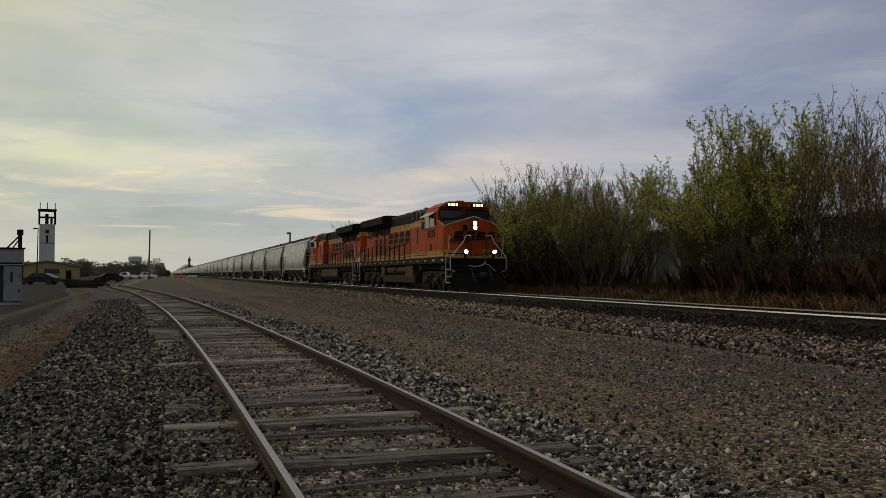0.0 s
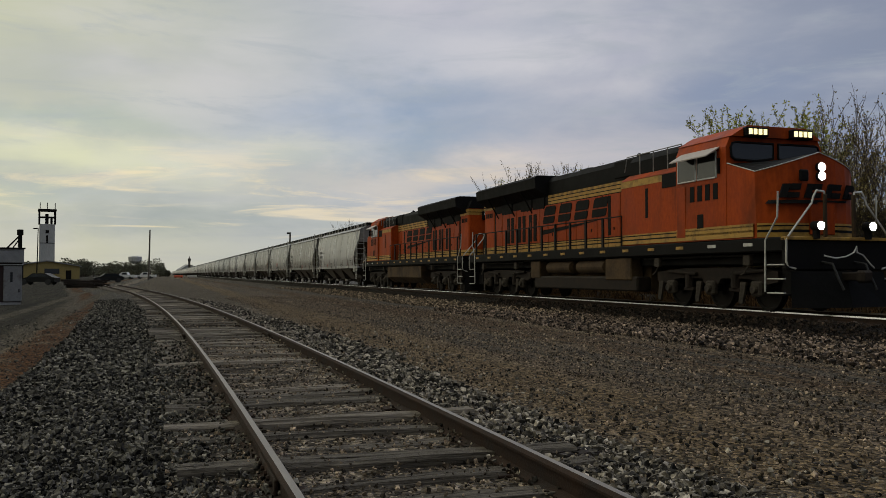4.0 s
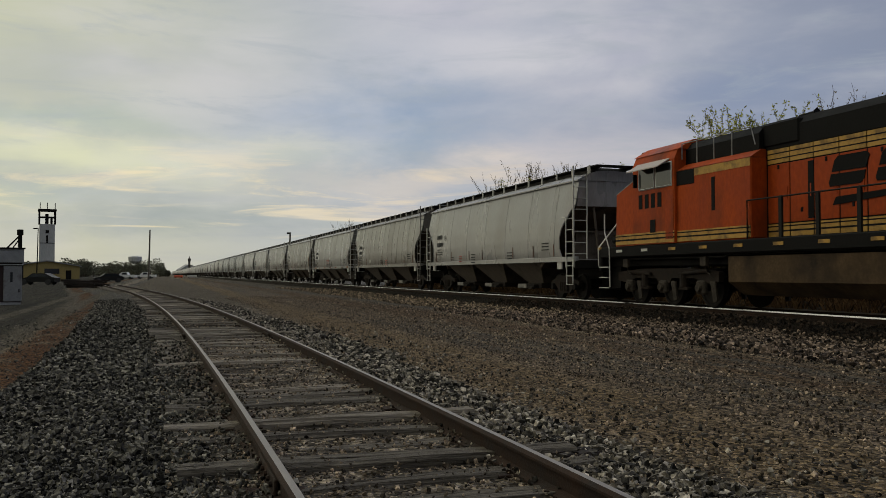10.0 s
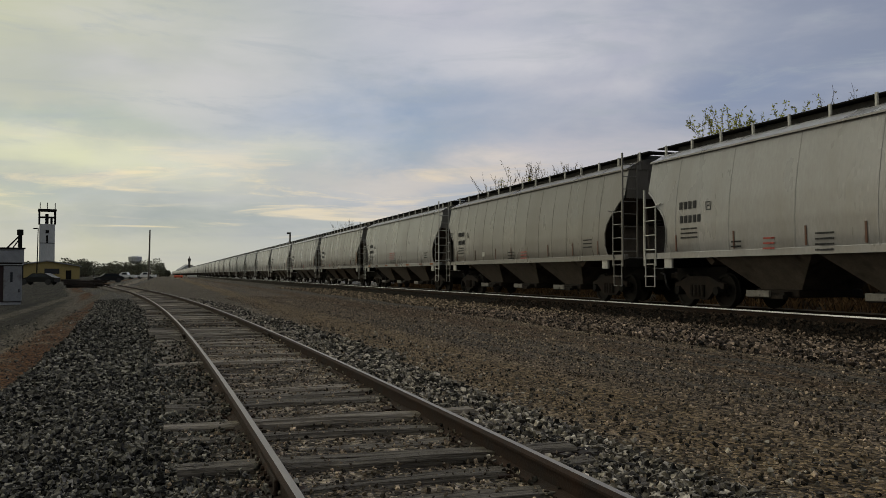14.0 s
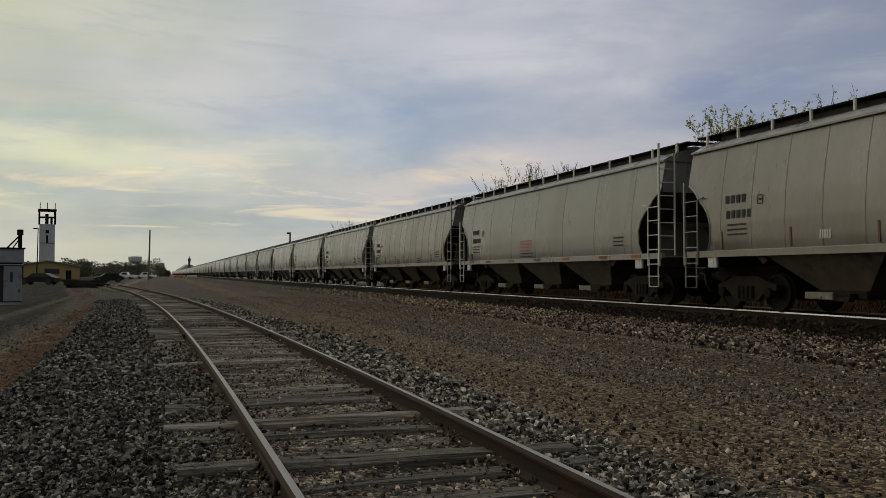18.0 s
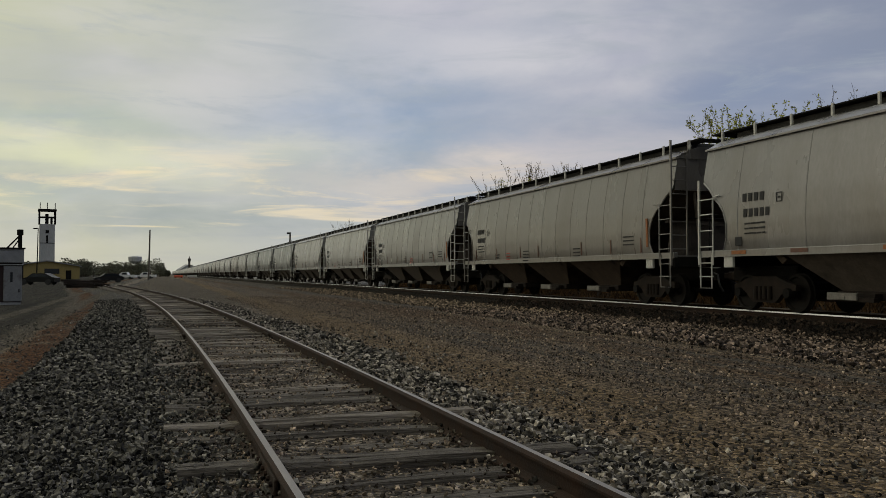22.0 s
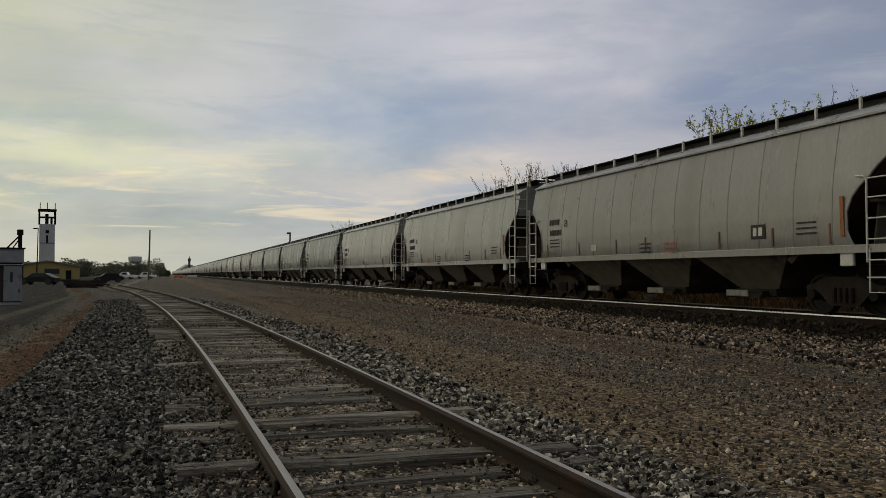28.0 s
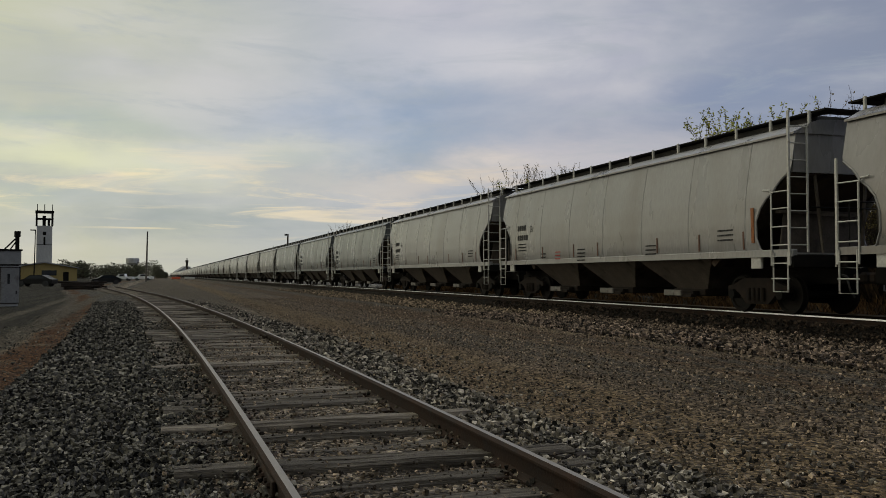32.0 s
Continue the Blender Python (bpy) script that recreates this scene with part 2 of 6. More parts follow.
M["lamp_glow"] = glow_mat("lit_headlight", (1.0, 0.96, 0.86), 14.0)
M["board_glow"] = glow_mat("lit_number_board", (1.0, 0.85, 0.40), 1.6)
M["bark"] = mat("brown_bark", (0.034, 0.026, 0.020), (0.12, 0.094, 0.074), 0.95, scale=6, fine=50, bump=0.5, stretch=(3, 3, 0.6), spec=0.1)
M["leaf"] = mat("young_olive_leaf", (0.19, 0.20, 0.032), (0.42, 0.41, 0.095), 0.6, thin=0.45, scale=0.5, fine=8, vary=0.6, island=True, spec=0.2, c=(0.17, 0.105, 0.04), c_scale=0.45, c_lo=0.58, c_hi=0.8)
M["leaf_brown"] = mat("olive_bud", (0.15, 0.115, 0.045), (0.34, 0.27, 0.105), 0.8, thin=0.4, scale=0.8, fine=8, vary=0.6, island=True, spec=0.15)
# darker leaf for the bushes: the thicket's shade put into its colour
M["leaf_shade"] = mat("shaded_undergrowth_leaf", (0.045, 0.046, 0.018), (0.20, 0.185, 0.065), 0.9, scale=0.8, fine=8, vary=0.7, island=True, spec=0.1)
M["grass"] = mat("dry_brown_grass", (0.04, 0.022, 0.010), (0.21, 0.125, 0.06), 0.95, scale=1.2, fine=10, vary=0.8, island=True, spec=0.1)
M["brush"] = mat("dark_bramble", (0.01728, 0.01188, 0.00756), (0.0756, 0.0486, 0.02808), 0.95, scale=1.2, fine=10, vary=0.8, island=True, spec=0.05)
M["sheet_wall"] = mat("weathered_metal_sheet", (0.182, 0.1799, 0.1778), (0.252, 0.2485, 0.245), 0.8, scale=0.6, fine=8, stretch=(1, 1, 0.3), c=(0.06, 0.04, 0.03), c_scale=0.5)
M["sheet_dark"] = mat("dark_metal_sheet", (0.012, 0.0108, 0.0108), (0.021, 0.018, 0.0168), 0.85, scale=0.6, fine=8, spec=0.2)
M["concrete"] = mat("pale_concrete", (0.42, 0.42, 0.42), (0.52, 0.52, 0.51), 0.9, scale=0.25, fine=3, stretch=(1, 1, 0.3))
M["cream"] = mat("cream_yellow_wall", (0.2805, 0.2125, 0.0765), (0.357, 0.272, 0.102), 0.85, scale=0.4, fine=4)
M["roof_grey"] = mat("grey_roofing", (0.20, 0.20, 0.20), (0.30, 0.30, 0.30), 0.8, scale=0.5, fine=5)
M["pole_wood"] = mat("grey_pole_wood", (0.07, 0.058, 0.047), (0.12, 0.10, 0.085), 0.9, scale=4, fine=30, stretch=(3, 3, 0.3), bump=0.3)
M["cabinet_grey"] = mat("grey_cabinet_paint", (0.195, 0.195, 0.192), (0.27, 0.27, 0.2625), 0.6, scale=1, fine=12, c=(0.07, 0.055, 0.045), c_scale=2.0)
M["cabinet_brown"] = mat("red_brown_cabinet_paint", (0.021, 0.0091, 0.007), (0.035, 0.014, 0.0105), 0.75, scale=1, fine=12)
M["car_black"] = mat("black_car_paint", (0.0036, 0.0036, 0.0042), (0.006, 0.006, 0.0066), 0.45, scale=1, fine=8, spec=0.3)
M["car_white"] = mat("white_car_paint", (0.70, 0.70, 0.70), (0.78, 0.78, 0.78), 0.35, scale=1, fine=8)
M["rubber"] = mat("black_rubber", (0.02, 0.02, 0.02), (0.035, 0.035, 0.035), 0.85, scale=5, fine=30)
M["red_plastic"] = mat("orange_red_barrier", (0.55, 0.08, 0.03), (0.62, 0.12, 0.05), 0.6, scale=2, fine=20)
M["far_leaf"] = mat("far_dull_foliage", (0.04988, 0.0513, 0.03135), (0.1069, 0.1026, 0.06413), 0.95, scale=0.6, fine=3, vary=0.6, island=True, spec=0.1)
M["cloud_metal"] = mat("galvanised_steel", (0.45, 0.46, 0.47), (0.55, 0.56, 0.57), 0.5, 0.4, scale=2, fine=14)

# ---- mesh helpers ----


class Shape:
    """Collects vertices and faces of one part."""

    def __init__(self):
        self.v, self.f, self.mi = [], [], []

    def add(self, verts, faces, m=0):
        k = len(self.v)
        self.v += [tuple(p) for p in verts]
        self.f += [tuple(i + k for i in fc) for fc in faces]
        self.mi += [m] * len(faces)
        return self

    def box(self, x0, x1, y0, y1, z0, z1, c=0.0, m=0):
        """A box, its edges chamfered by c."""
        if c <= 0:
            v = [(x, y, z) for x in (x0, x1) for y in (y0, y1) for z in (z0, z1)]
            return self.add(v, [(0, 1, 3, 2), (4, 6, 7, 5), (0, 4, 5, 1), (2, 3, 7, 6), (0, 2, 6, 4), (1, 5, 7, 3)], m)
        c = min(c, (x1 - x0) * 0.45, (y1 - y0) * 0.45, (z1 - z0) * 0.45)
        v = []
        for x, sx in ((x0, 1), (x1, -1)):
            for y, sy in ((y0, 1), (y1, -1)):
                for z, sz in ((z0, 1), (z1, -1)):
                    v += [(x, y + sy * c, z + sz * c), (x + sx * c, y, z + sz * c), (x + sx * c, y + sy * c, z)]
        cn = lambda i, j, k: (i * 4 + j * 2 + k) * 3
        f = []
        for i in (0, 1):
            f += [tuple(cn(i, j, k) for j, k in ((0, 0), (0, 1), (1, 1), (1, 0))), tuple(cn(j, i, k) + 1 for j, k in ((0, 0), (0, 1), (1, 1), (1, 0))),
                  tuple(cn(j, k, i) + 2 for j, k in ((0, 0), (0, 1), (1, 1), (1, 0)))]
        for i in (0, 1):
            for j in (0, 1):
                f += [(cn(i, j, 0), cn(i, j, 1), cn(i, j, 1) + 1, cn(i, j, 0) + 1), (cn(i, 0, j), cn(i, 1, j), cn(i, 1, j) + 2, cn(i, 0, j) + 2),
                      (cn(0, i, j) + 1, cn(1, i, j) + 1, cn(1, i, j) + 2, cn(0, i, j) + 2)]
                for k in (0, 1):
                    f.append((cn(i, j, k), cn(i, j, k) + 1, cn(i, j, k) + 2))
        return self.add(v, f, m)

    def extrude(self, prof, y0, y1, m=0, axis="y"):
        """A closed outline of (x, z) carried along y (or (y, z) along x, (x, y) along z)."""
        n = len(prof)
        put = {"y": lambda p, t: (p[0], t, p[1]), "x": lambda p, t: (t, p[0], p[1]), "z": lambda p, t: (p[0], p[1], t)}[axis]
        v = [put(p, y0) for p in prof] + [put(p, y1) for p in prof]
        f = [(i, (i + 1) % n, n + (i + 1) % n, n + i) for i in range(n)] + [tuple(range(n))[::-1], tuple(range(n, 2 * n))]
        return self.add(v, f, m)

    def tube(self, pts, radii, sides=6, m=0, cap=True):
        """A round bar along pts; radii: one for all, or one each."""
        pts = [Vector(p) for p in pts]
        if isinstance(radii, (int, float)):
            radii = [radii] * len(pts)
        v, f = [], []
        for i, p in enumerate(pts):
            d = (pts[min(i + 1, len(pts) - 1)] - pts[max(i - 1, 0)]).normalized()
            a = d.orthogonal().normalized() if i == 0 else (a - d * a.dot(d)).normalized()
            b = d.cross(a)
            for k in range(sides):
                w = 2 * math.pi * k / sides
                v.append(p + (a * math.cos(w) + b * math.sin(w)) * radii[i])
        for i in range(len(pts) - 1):
            for k in range(sides):
                f.append((i * sides + k, i * sides + (k + 1) % sides, (i + 1) * sides + (k + 1) % sides, (i + 1) * sides + k))
        if cap:
            f += [tuple(range(sides))[::-1], tuple(range((len(pts) - 1) * sides, len(pts) * sides))]
        return self.add(v, f, m)

    def lathe(self, rings, centre=(0, 0, 0), axis="x", sides=20, m=0):
        """Rings of (along, radius) round an axis."""
        v, f = [], []
        for t, r in rings:
            for k in range(sides):
                w = 2 * math.pi * k / sides
                p = {"x": (t, r * math.cos(w), r * math.sin(w)), "y": (r * math.cos(w), t, r * math.sin(w)), "z": (r * math.cos(w), r * math.sin(w), t)}[axis]
                v.append(tuple(p[i] + centre[i] for i in range(3)))
        for i in range(len(rings) - 1):
            for k in range(sides):
                f.append((i * sides + k, i * sides + (k + 1) % sides, (i + 1) * sides + (k + 1) % sides, (i + 1) * sides + k))
        f += [tuple(range(sides))[::-1], tuple(range((len(rings) - 1) * sides, len(rings) * sides))]
        return self.add(v, f, m)

    def grid(self, fn, us, vs, m=0):
        """A sheet of points fn(u, v)."""
        v = [fn(u, w) for u in us for w in vs]
        n = len(vs)
        f = [(i * n + j, i * n + j + 1, (i + 1) * n + j + 1, (i + 1) * n + j) for i in range(len(us) - 1) for j in range(n - 1)]
        return self.add(v, f, m)

    def mesh(self, name, mats, smooth=False, fix=True):
        me = bpy.data.meshes.new(name)
        me.from_pydata(self.v, [], self.f)
        for m in mats if isinstance(mats, (list, tuple)) else [mats]:
            me.materials.append(m)
        if any(self.mi):
            me.polygons.foreach_set("material_index", self.mi)
        if fix:
            bm = bmesh.new()
            bm.from_mesh(me)
            bmesh.ops.recalc_face_normals(bm, faces=bm.faces)
            bm.to_mesh(me)
            bm.free()
        if smooth:
            me.shade_smooth()
        me.update()
        return me


KEPT = {}


def part(name, shape, material, parent, label="", at=None, key=None, smooth=False):
    """One mesh object under a thing or a part. key: alike parts share one mesh; shape may be a function that makes it."""
    k = (key, material.name if not isinstance(material, list) else material[0].name) if key else None
    me = KEPT.get(k) if k else None
    if me is None:
        me = (shape() if callable(shape) else shape).mesh(name, material, smooth)
        if k:
            KEPT[k] = me
    ob = new(name, me)
    ob.parent = parent
    if at is not None:
        ob.matrix_basis = at
    if label:
        ob["label"] = label
    return ob


def thing(name, label, category, m=None, group="", kind=""):
    ob = new(name)
    ob.empty_display_size = 0.2
    if m is not None:
        ob.matrix_basis = m
    return tagged(ob, label, category, group, kind)


def soup(name, verts, faces_n, material, label="", category="", parent=None, kind="stuff"):
    """Many alike small faces in one mesh, from arrays: verts (n, 3) and faces of equal length (m, k)."""
    me = bpy.data.meshes.new(name)
    me.from_pydata(verts.tolist(), [], faces_n.tolist())
    me.materials.append(material)
    me.update()
    ob = new(name, me)
    ob.parent = parent
    return tagged(ob, label, category, "", kind)

# ---- plan ----
TX, TZ = 15.05, 0.35        # main track: centre line and height of the rail heads
RIM = 0.195                # height of the siding's rail heads


def siding_x(y):
    """Centre line of the siding: straight beside the eye, bending to the left further out."""
    return 1.40 - (0.00086 * y * y if y < 63 else 3.413 + 0.108 * (y - 63)) if y > 0 else 1.40


def step(v, a, b):
    k = min(max((v - a) / (b - a), 0.0), 1.0)
    return k * k * (3 - 2 * k)


def ground_z(x, y):
    d = abs(x - TX)
    bed = step(d, 1.38, 2.1)
    z = 0.17 * (1 - bed) - 0.10 * bed * (1 - step(d, 2.6, 6.0)) + 0.36 * step(x, 17.5, 21.0) - 0.10 * step(-x, 3.6, 5.2)
    z += 0.07 * math.exp(-((x + 2.0) / 0.45) ** 2) * step(y, 0, 6) * (1 - step(y, 60, 90))
    r = abs(x - siding_x(y))
    z += 0.01 * (1 - step(r, 0.9, 1.7)) * (1 - step(y, 80, 95))
    near = 1 - step(math.hypot(x, y), 40, 120)
    z += near * (0.03 * noise.noise((x * 0.9, y * 0.9, 0)) + 0.05 * noise.noise((x * 0.25, y * 0.25, 5))) * (0.4 if d < 2.5 else 1)
    # wheel ruts of the dirt road
    c = -3.3 - 0.022 * y
    for o in (-0.85, 0.85):
        z -= 0.05 * math.exp(-((x - c - o) / 0.35) ** 2) * step(y, 2, 10) * (1 - step(y, 80, 120))
    return z


def ground_material():
    m = bpy.data.materials.new("gravel_and_dirt")
    m.use_nodes = True
    nt = m.node_tree
    bs, N, L = nt.nodes["Principled BSDF"], nt.nodes.new, nt.links.new
    tc = N("ShaderNodeTexCoord")
    sep = N("ShaderNodeSeparateXYZ")
    L(tc.outputs["Object"], sep.inputs[0])

    def noise_of(s, d=4.0, rough=0.6):
        n = N("ShaderNodeTexNoise")
        L(tc.outputs["Object"], n.inputs["Vector"])
        n.inputs["Scale"].default_value, n.inputs["Detail"].default_value, n.inputs["Roughness"].default_value = s, d, rough
        return n.outputs[0]

    def mth(op, a, b):
        n = N("ShaderNodeMath")
        n.operation = op
        for i, v in enumerate((a, b)):
            if isinstance(v, (int, float)):
                n.inputs[i].default_value = v
            else:
                L(v, n.inputs[i])
        return n.outputs[0]

    def rng(v, lo, hi):
        n = N("ShaderNodeMapRange")
        n.interpolation_type = "SMOOTHSTEP"
        L(v, n.inputs[0])
        n.inputs[1].default_value, n.inputs[2].default_value = lo, hi
        return n.outputs[0]

    def blend(fac, p, q, mode="MIX"):
        n = N("ShaderNodeMix")
        n.data_type, n.blend_type = "RGBA", mode
        for i, v in ((0, fac), (6, p), (7, q)):
            if isinstance(v, (int, float)):
                n.inputs[i].default_value = v
            elif isinstance(v, tuple):
                n.inputs[i].default_value = (*v, 1)
            else:
                L(v, n.inputs[i])
        return n.outputs[2]

    wob = mth("MULTIPLY", mth("SUBTRACT", noise_of(0.35), 0.5), 2.6)
    bend = mth("MULTIPLY", mth("MULTIPLY", sep.outputs[1], sep.outputs[1]), 0.00086)
    x = mth("ADD", sep.outputs[0], wob)
    xs = mth("ADD", mth("ADD", sep.outputs[0], mth("MINIMUM", bend, 6.0)), mth("MULTIPLY", wob, 0.4))
    dirt = blend(rng(noise_of(0.18, 5), 0.35, 0.65), (0.20, 0.148, 0.092), (0.32, 0.245, 0.165))
    rusty = blend(rng(noise_of(0.5, 5), 0.55, 0.72), dirt, (0.165, 0.105, 0.062))
    # near-black under the stones: shade of their gaps put into the ground colour
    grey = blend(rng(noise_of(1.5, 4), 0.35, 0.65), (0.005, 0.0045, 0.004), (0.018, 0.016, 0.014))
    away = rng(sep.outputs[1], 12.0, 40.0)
    # the gap darkening fades into plain grey gravel further out
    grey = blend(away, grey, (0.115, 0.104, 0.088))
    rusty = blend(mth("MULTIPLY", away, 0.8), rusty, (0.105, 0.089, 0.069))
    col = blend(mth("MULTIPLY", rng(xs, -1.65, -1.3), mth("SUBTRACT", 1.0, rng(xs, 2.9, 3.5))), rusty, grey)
    crib = mth("MULTIPLY", rng(xs, 0.1, 0.6), mth("SUBTRACT", 1.0, rng(xs, 2.2, 2.7)))
    col = blend(mth("MULTIPLY", crib, 0.9), col, blend(rng(noise_of(2.2, 4), 0.4, 0.62), (0.12, 0.095, 0.072), (0.38, 0.31, 0.235)))
    berm = mth("MULTIPLY", rng(xs, -2.35, -1.95), mth("SUBTRACT", 1.0, rng(xs, -1.55, -1.15)))
    col = blend(mth("MULTIPLY", berm, rng(noise_of(0.9, 5), 0.28, 0.52)), col, (0.115, 0.050, 0.017))
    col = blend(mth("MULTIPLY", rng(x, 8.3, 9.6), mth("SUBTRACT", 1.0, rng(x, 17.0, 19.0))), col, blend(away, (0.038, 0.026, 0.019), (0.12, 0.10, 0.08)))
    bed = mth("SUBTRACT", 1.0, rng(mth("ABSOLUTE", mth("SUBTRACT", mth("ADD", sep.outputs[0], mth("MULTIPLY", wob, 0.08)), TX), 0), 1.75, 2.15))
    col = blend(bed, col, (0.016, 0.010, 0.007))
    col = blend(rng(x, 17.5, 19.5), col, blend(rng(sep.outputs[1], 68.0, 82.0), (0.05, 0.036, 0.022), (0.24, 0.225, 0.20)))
    strip = mth("ADD", sep.outputs[0], mth("MULTIPLY", wob, 0.35))
    for a, b, tint, k in ((3.5, 4.8, (0.20, 0.138, 0.076), 0.85), (4.9, 6.7, (0.18, 0.128, 0.088), 0.6), (6.9, 8.5, (0.125, 0.078, 0.045), 0.85)):
        packed = mth("MULTIPLY", rng(strip, a - 0.3, a + 0.3), mth("SUBTRACT", 1.0, rng(strip, b - 0.3, b + 0.3)))
        col = blend(mth("MULTIPLY", packed, k), col, tint)
    # tyre tracks run along the yard
    lines = N("ShaderNodeTexNoise")
    mp = N("ShaderNodeMapping")
    L(tc.outputs["Object"], mp.inputs[0])
    mp.inputs[2].default_value, mp.inputs[3].default_value = (0, 0, 0.10), (1.6, 0.035, 1)
    L(mp.outputs[0], lines.inputs["Vector"])
    lines.inputs["Scale"].default_value, lines.inputs["Detail"].default_value = 1.0, 5.0
    col = blend(mth("MULTIPLY", rng(lines.outputs[0], 0.50, 0.66), mth("MULTIPLY", rng(x, 3.8, 5.0), mth("SUBTRACT", 1.0, rng(x, 10.0, 12.0)))), col, (0.125, 0.104, 0.080))
    road = mth("SUBTRACT", 1.0, rng(xs, -3.0, -2.3))
    col = blend(mth("MULTIPLY", road, 0.9), col, blend(rng(lines.outputs[0], 0.40, 0.60), (0.034, 0.031, 0.021), (0.016, 0.015, 0.010)))
    xr = mth("ADD", mth("ADD", mth("ADD", sep.outputs[0], mth("MULTIPLY", sep.outputs[1], 0.022)), 3.3), mth("MULTIPLY", wob, 0.15))
    rut = mth("SUBTRACT", 1.0, rng(mth("ABSOLUTE", mth("SUBTRACT", mth("ABSOLUTE", xr, 0), 0.85), 0), 0.15, 0.45))
    col = blend(mth("MULTIPLY", rut, 0.9), col, (0.125, 0.105, 0.075))
    vor = N("ShaderNodeTexVoronoi")
    L(tc.outputs["Object"], vor.inputs["Vector"])
    vor.inputs["Scale"].default_value = 30.0
    bw = N("ShaderNodeRGBToBW")
    L(vor.outputs["Color"], bw.inputs[0])
    val = N("ShaderNodeHueSaturation")
    L(col, val.inputs["Color"])
    L(mth("ADD", mth("MULTIPLY", mth("POWER", bw.outputs[0], 1.9), 2.3), 0.06), val.inputs["Value"])
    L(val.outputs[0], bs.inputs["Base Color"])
    bs.inputs["Roughness"].default_value = 0.95
    bs.inputs["Specular IOR Level"].default_value = 0.15
    bp = N("ShaderNodeBump")
    bp.inputs["Strength"].default_value, bp.inputs["Distance"].default_value = 1.0, 0.06
    L(mth("ADD", mth("MULTIPLY", vor.outputs["Distance"], -2.0), noise_of(30, 4)), bp.inputs["Height"])
    L(bp.outputs[0], bs.inputs["Normal"])
    return m


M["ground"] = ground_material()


def spaced(lo, hi, fine, far_lo, far_hi):
    out = list(np.arange(lo, hi + 1e-6, fine))
    s, v = fine, lo
    while v > far_lo:
        s *= 1.35
        v -= s
        out.insert(0, v)
    s, v = fine, hi
    while v < far_hi:
        s *= 1.35
        v += s
        out.append(v)
    return out


def build_ground():
    s = Shape()
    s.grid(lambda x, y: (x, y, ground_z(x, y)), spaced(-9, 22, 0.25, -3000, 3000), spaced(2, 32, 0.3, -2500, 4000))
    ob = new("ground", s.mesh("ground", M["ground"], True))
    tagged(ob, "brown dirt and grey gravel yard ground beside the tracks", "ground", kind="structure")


build_ground()


def stones(name, n, xr, yr, size, material, label, lift=0.38, fall=1.0, seed=1, mid=None, rise=0.0):
    """Crushed stones strewn over a strip; fall > 1 crowds them towards the near end."""
    rs = np.random.RandomState(seed)
    cube = np.array([(x, y, z) for x in (-1, 1) for y in (-1, 1) for z in (-1, 1)], float) * 0.62
    quads = np.array([(0, 1, 3, 2), (4, 6, 7, 5), (0, 4, 5, 1), (2, 3, 7, 6), (0, 2, 6, 4), (1, 5, 7, 3)])
    y = yr[0] + (yr[1] - yr[0]) * rs.rand(n) ** fall
    x = xr[0] + (xr[1] - xr[0]) * rs.rand(n)
    if mid is not None:
        x = x + np.array([mid(v) for v in y])
    z = np.array([ground_z(a, b) for a, b in zip(x, y)])
    sz = size[0] + (size[1] - size[0]) * rs.rand(n) ** 2.2
    v = cube[None] + rs.uniform(-0.42, 0.42, (n, 8, 3))
    v *= rs.uniform(0.65, 1.15, (n, 1, 3)) * sz[:, None, None] * 0.5
    a, b = rs.rand(n) * 6.283, (rs.rand(n) - 0.5) * 1.6
    ca, sa, cb, sb = np.cos(a), np.sin(a), np.cos(b), np.sin(b)
    X, Y, Z = v[..., 0], v[..., 1], v[..., 2]
    Y, Z = Y * cb[:, None] - Z * sb[:, None], Y * sb[:, None] + Z * cb[:, None]
    X, Y = X * ca[:, None] - Y * sa[:, None], X * sa[:, None] + Y * ca[:, None]
    out = np.stack([X + x[:, None], Y + y[:, None], Z + (z + sz * (lift + 0.55 * (rs.rand(n) - 0.35)) + rise)[:, None]], -1).reshape(-1, 3)
    faces = (quads[None] + (np.arange(n) * 8)[:, None, None]).reshape(-1, 4)
    return soup(name, out, faces, material, label, "gravel")


def off_siding(y):
    return siding_x(y) - 1.40


stones("ballast", 25000, (-1.50, 0.32), (3.6, 12), (0.018, 0.056), M["stone_grey"], "loose grey crushed stone ballast beside the siding", seed=1, mid=off_siding, fall=1.2)
stones("ballast", 18000, (-1.48, 0.2), (11, 42), (0.028, 0.075), M["stone_grey"], "loose grey crushed stone ballast beside the siding", seed=2, mid=off_siding, fall=1.5)
stones("ballast", 14000, (2.32, 3.2), (3.4, 13), (0.022, 0.066), M["stone_light"], "loose grey crushed stone heaped along the siding", seed=3, mid=off_siding, fall=1.2)
stones("ballast", 9500, (2.32, 3.5), (12, 45), (0.03, 0.085), M["stone_light"], "loose grey crushed stone heaped along the siding", seed=4, mid=off_siding, fall=1.5)
stones("ballast", 2600, (0.2, 0.75), (3.6, 26), (0.018, 0.05), M["stone_grey"], "grey stones spilled over the tie ends", seed=61, mid=off_siding, fall=1.3, rise=0.03)
stones("ballast", 700, (2.0, 2.4), (3.6, 26), (0.018, 0.05), M["stone_light"], "grey stones spilled over the tie ends", seed=62, mid=off_siding, fall=1.3, rise=0.03)
stones("gravel", 11000, (0.05, 2.75), (3.6, 30), (0.012, 0.04), M["stone_brown"], "fine brown-grey gravel between the siding rails", seed=5, mid=off_siding, fall=1.4)
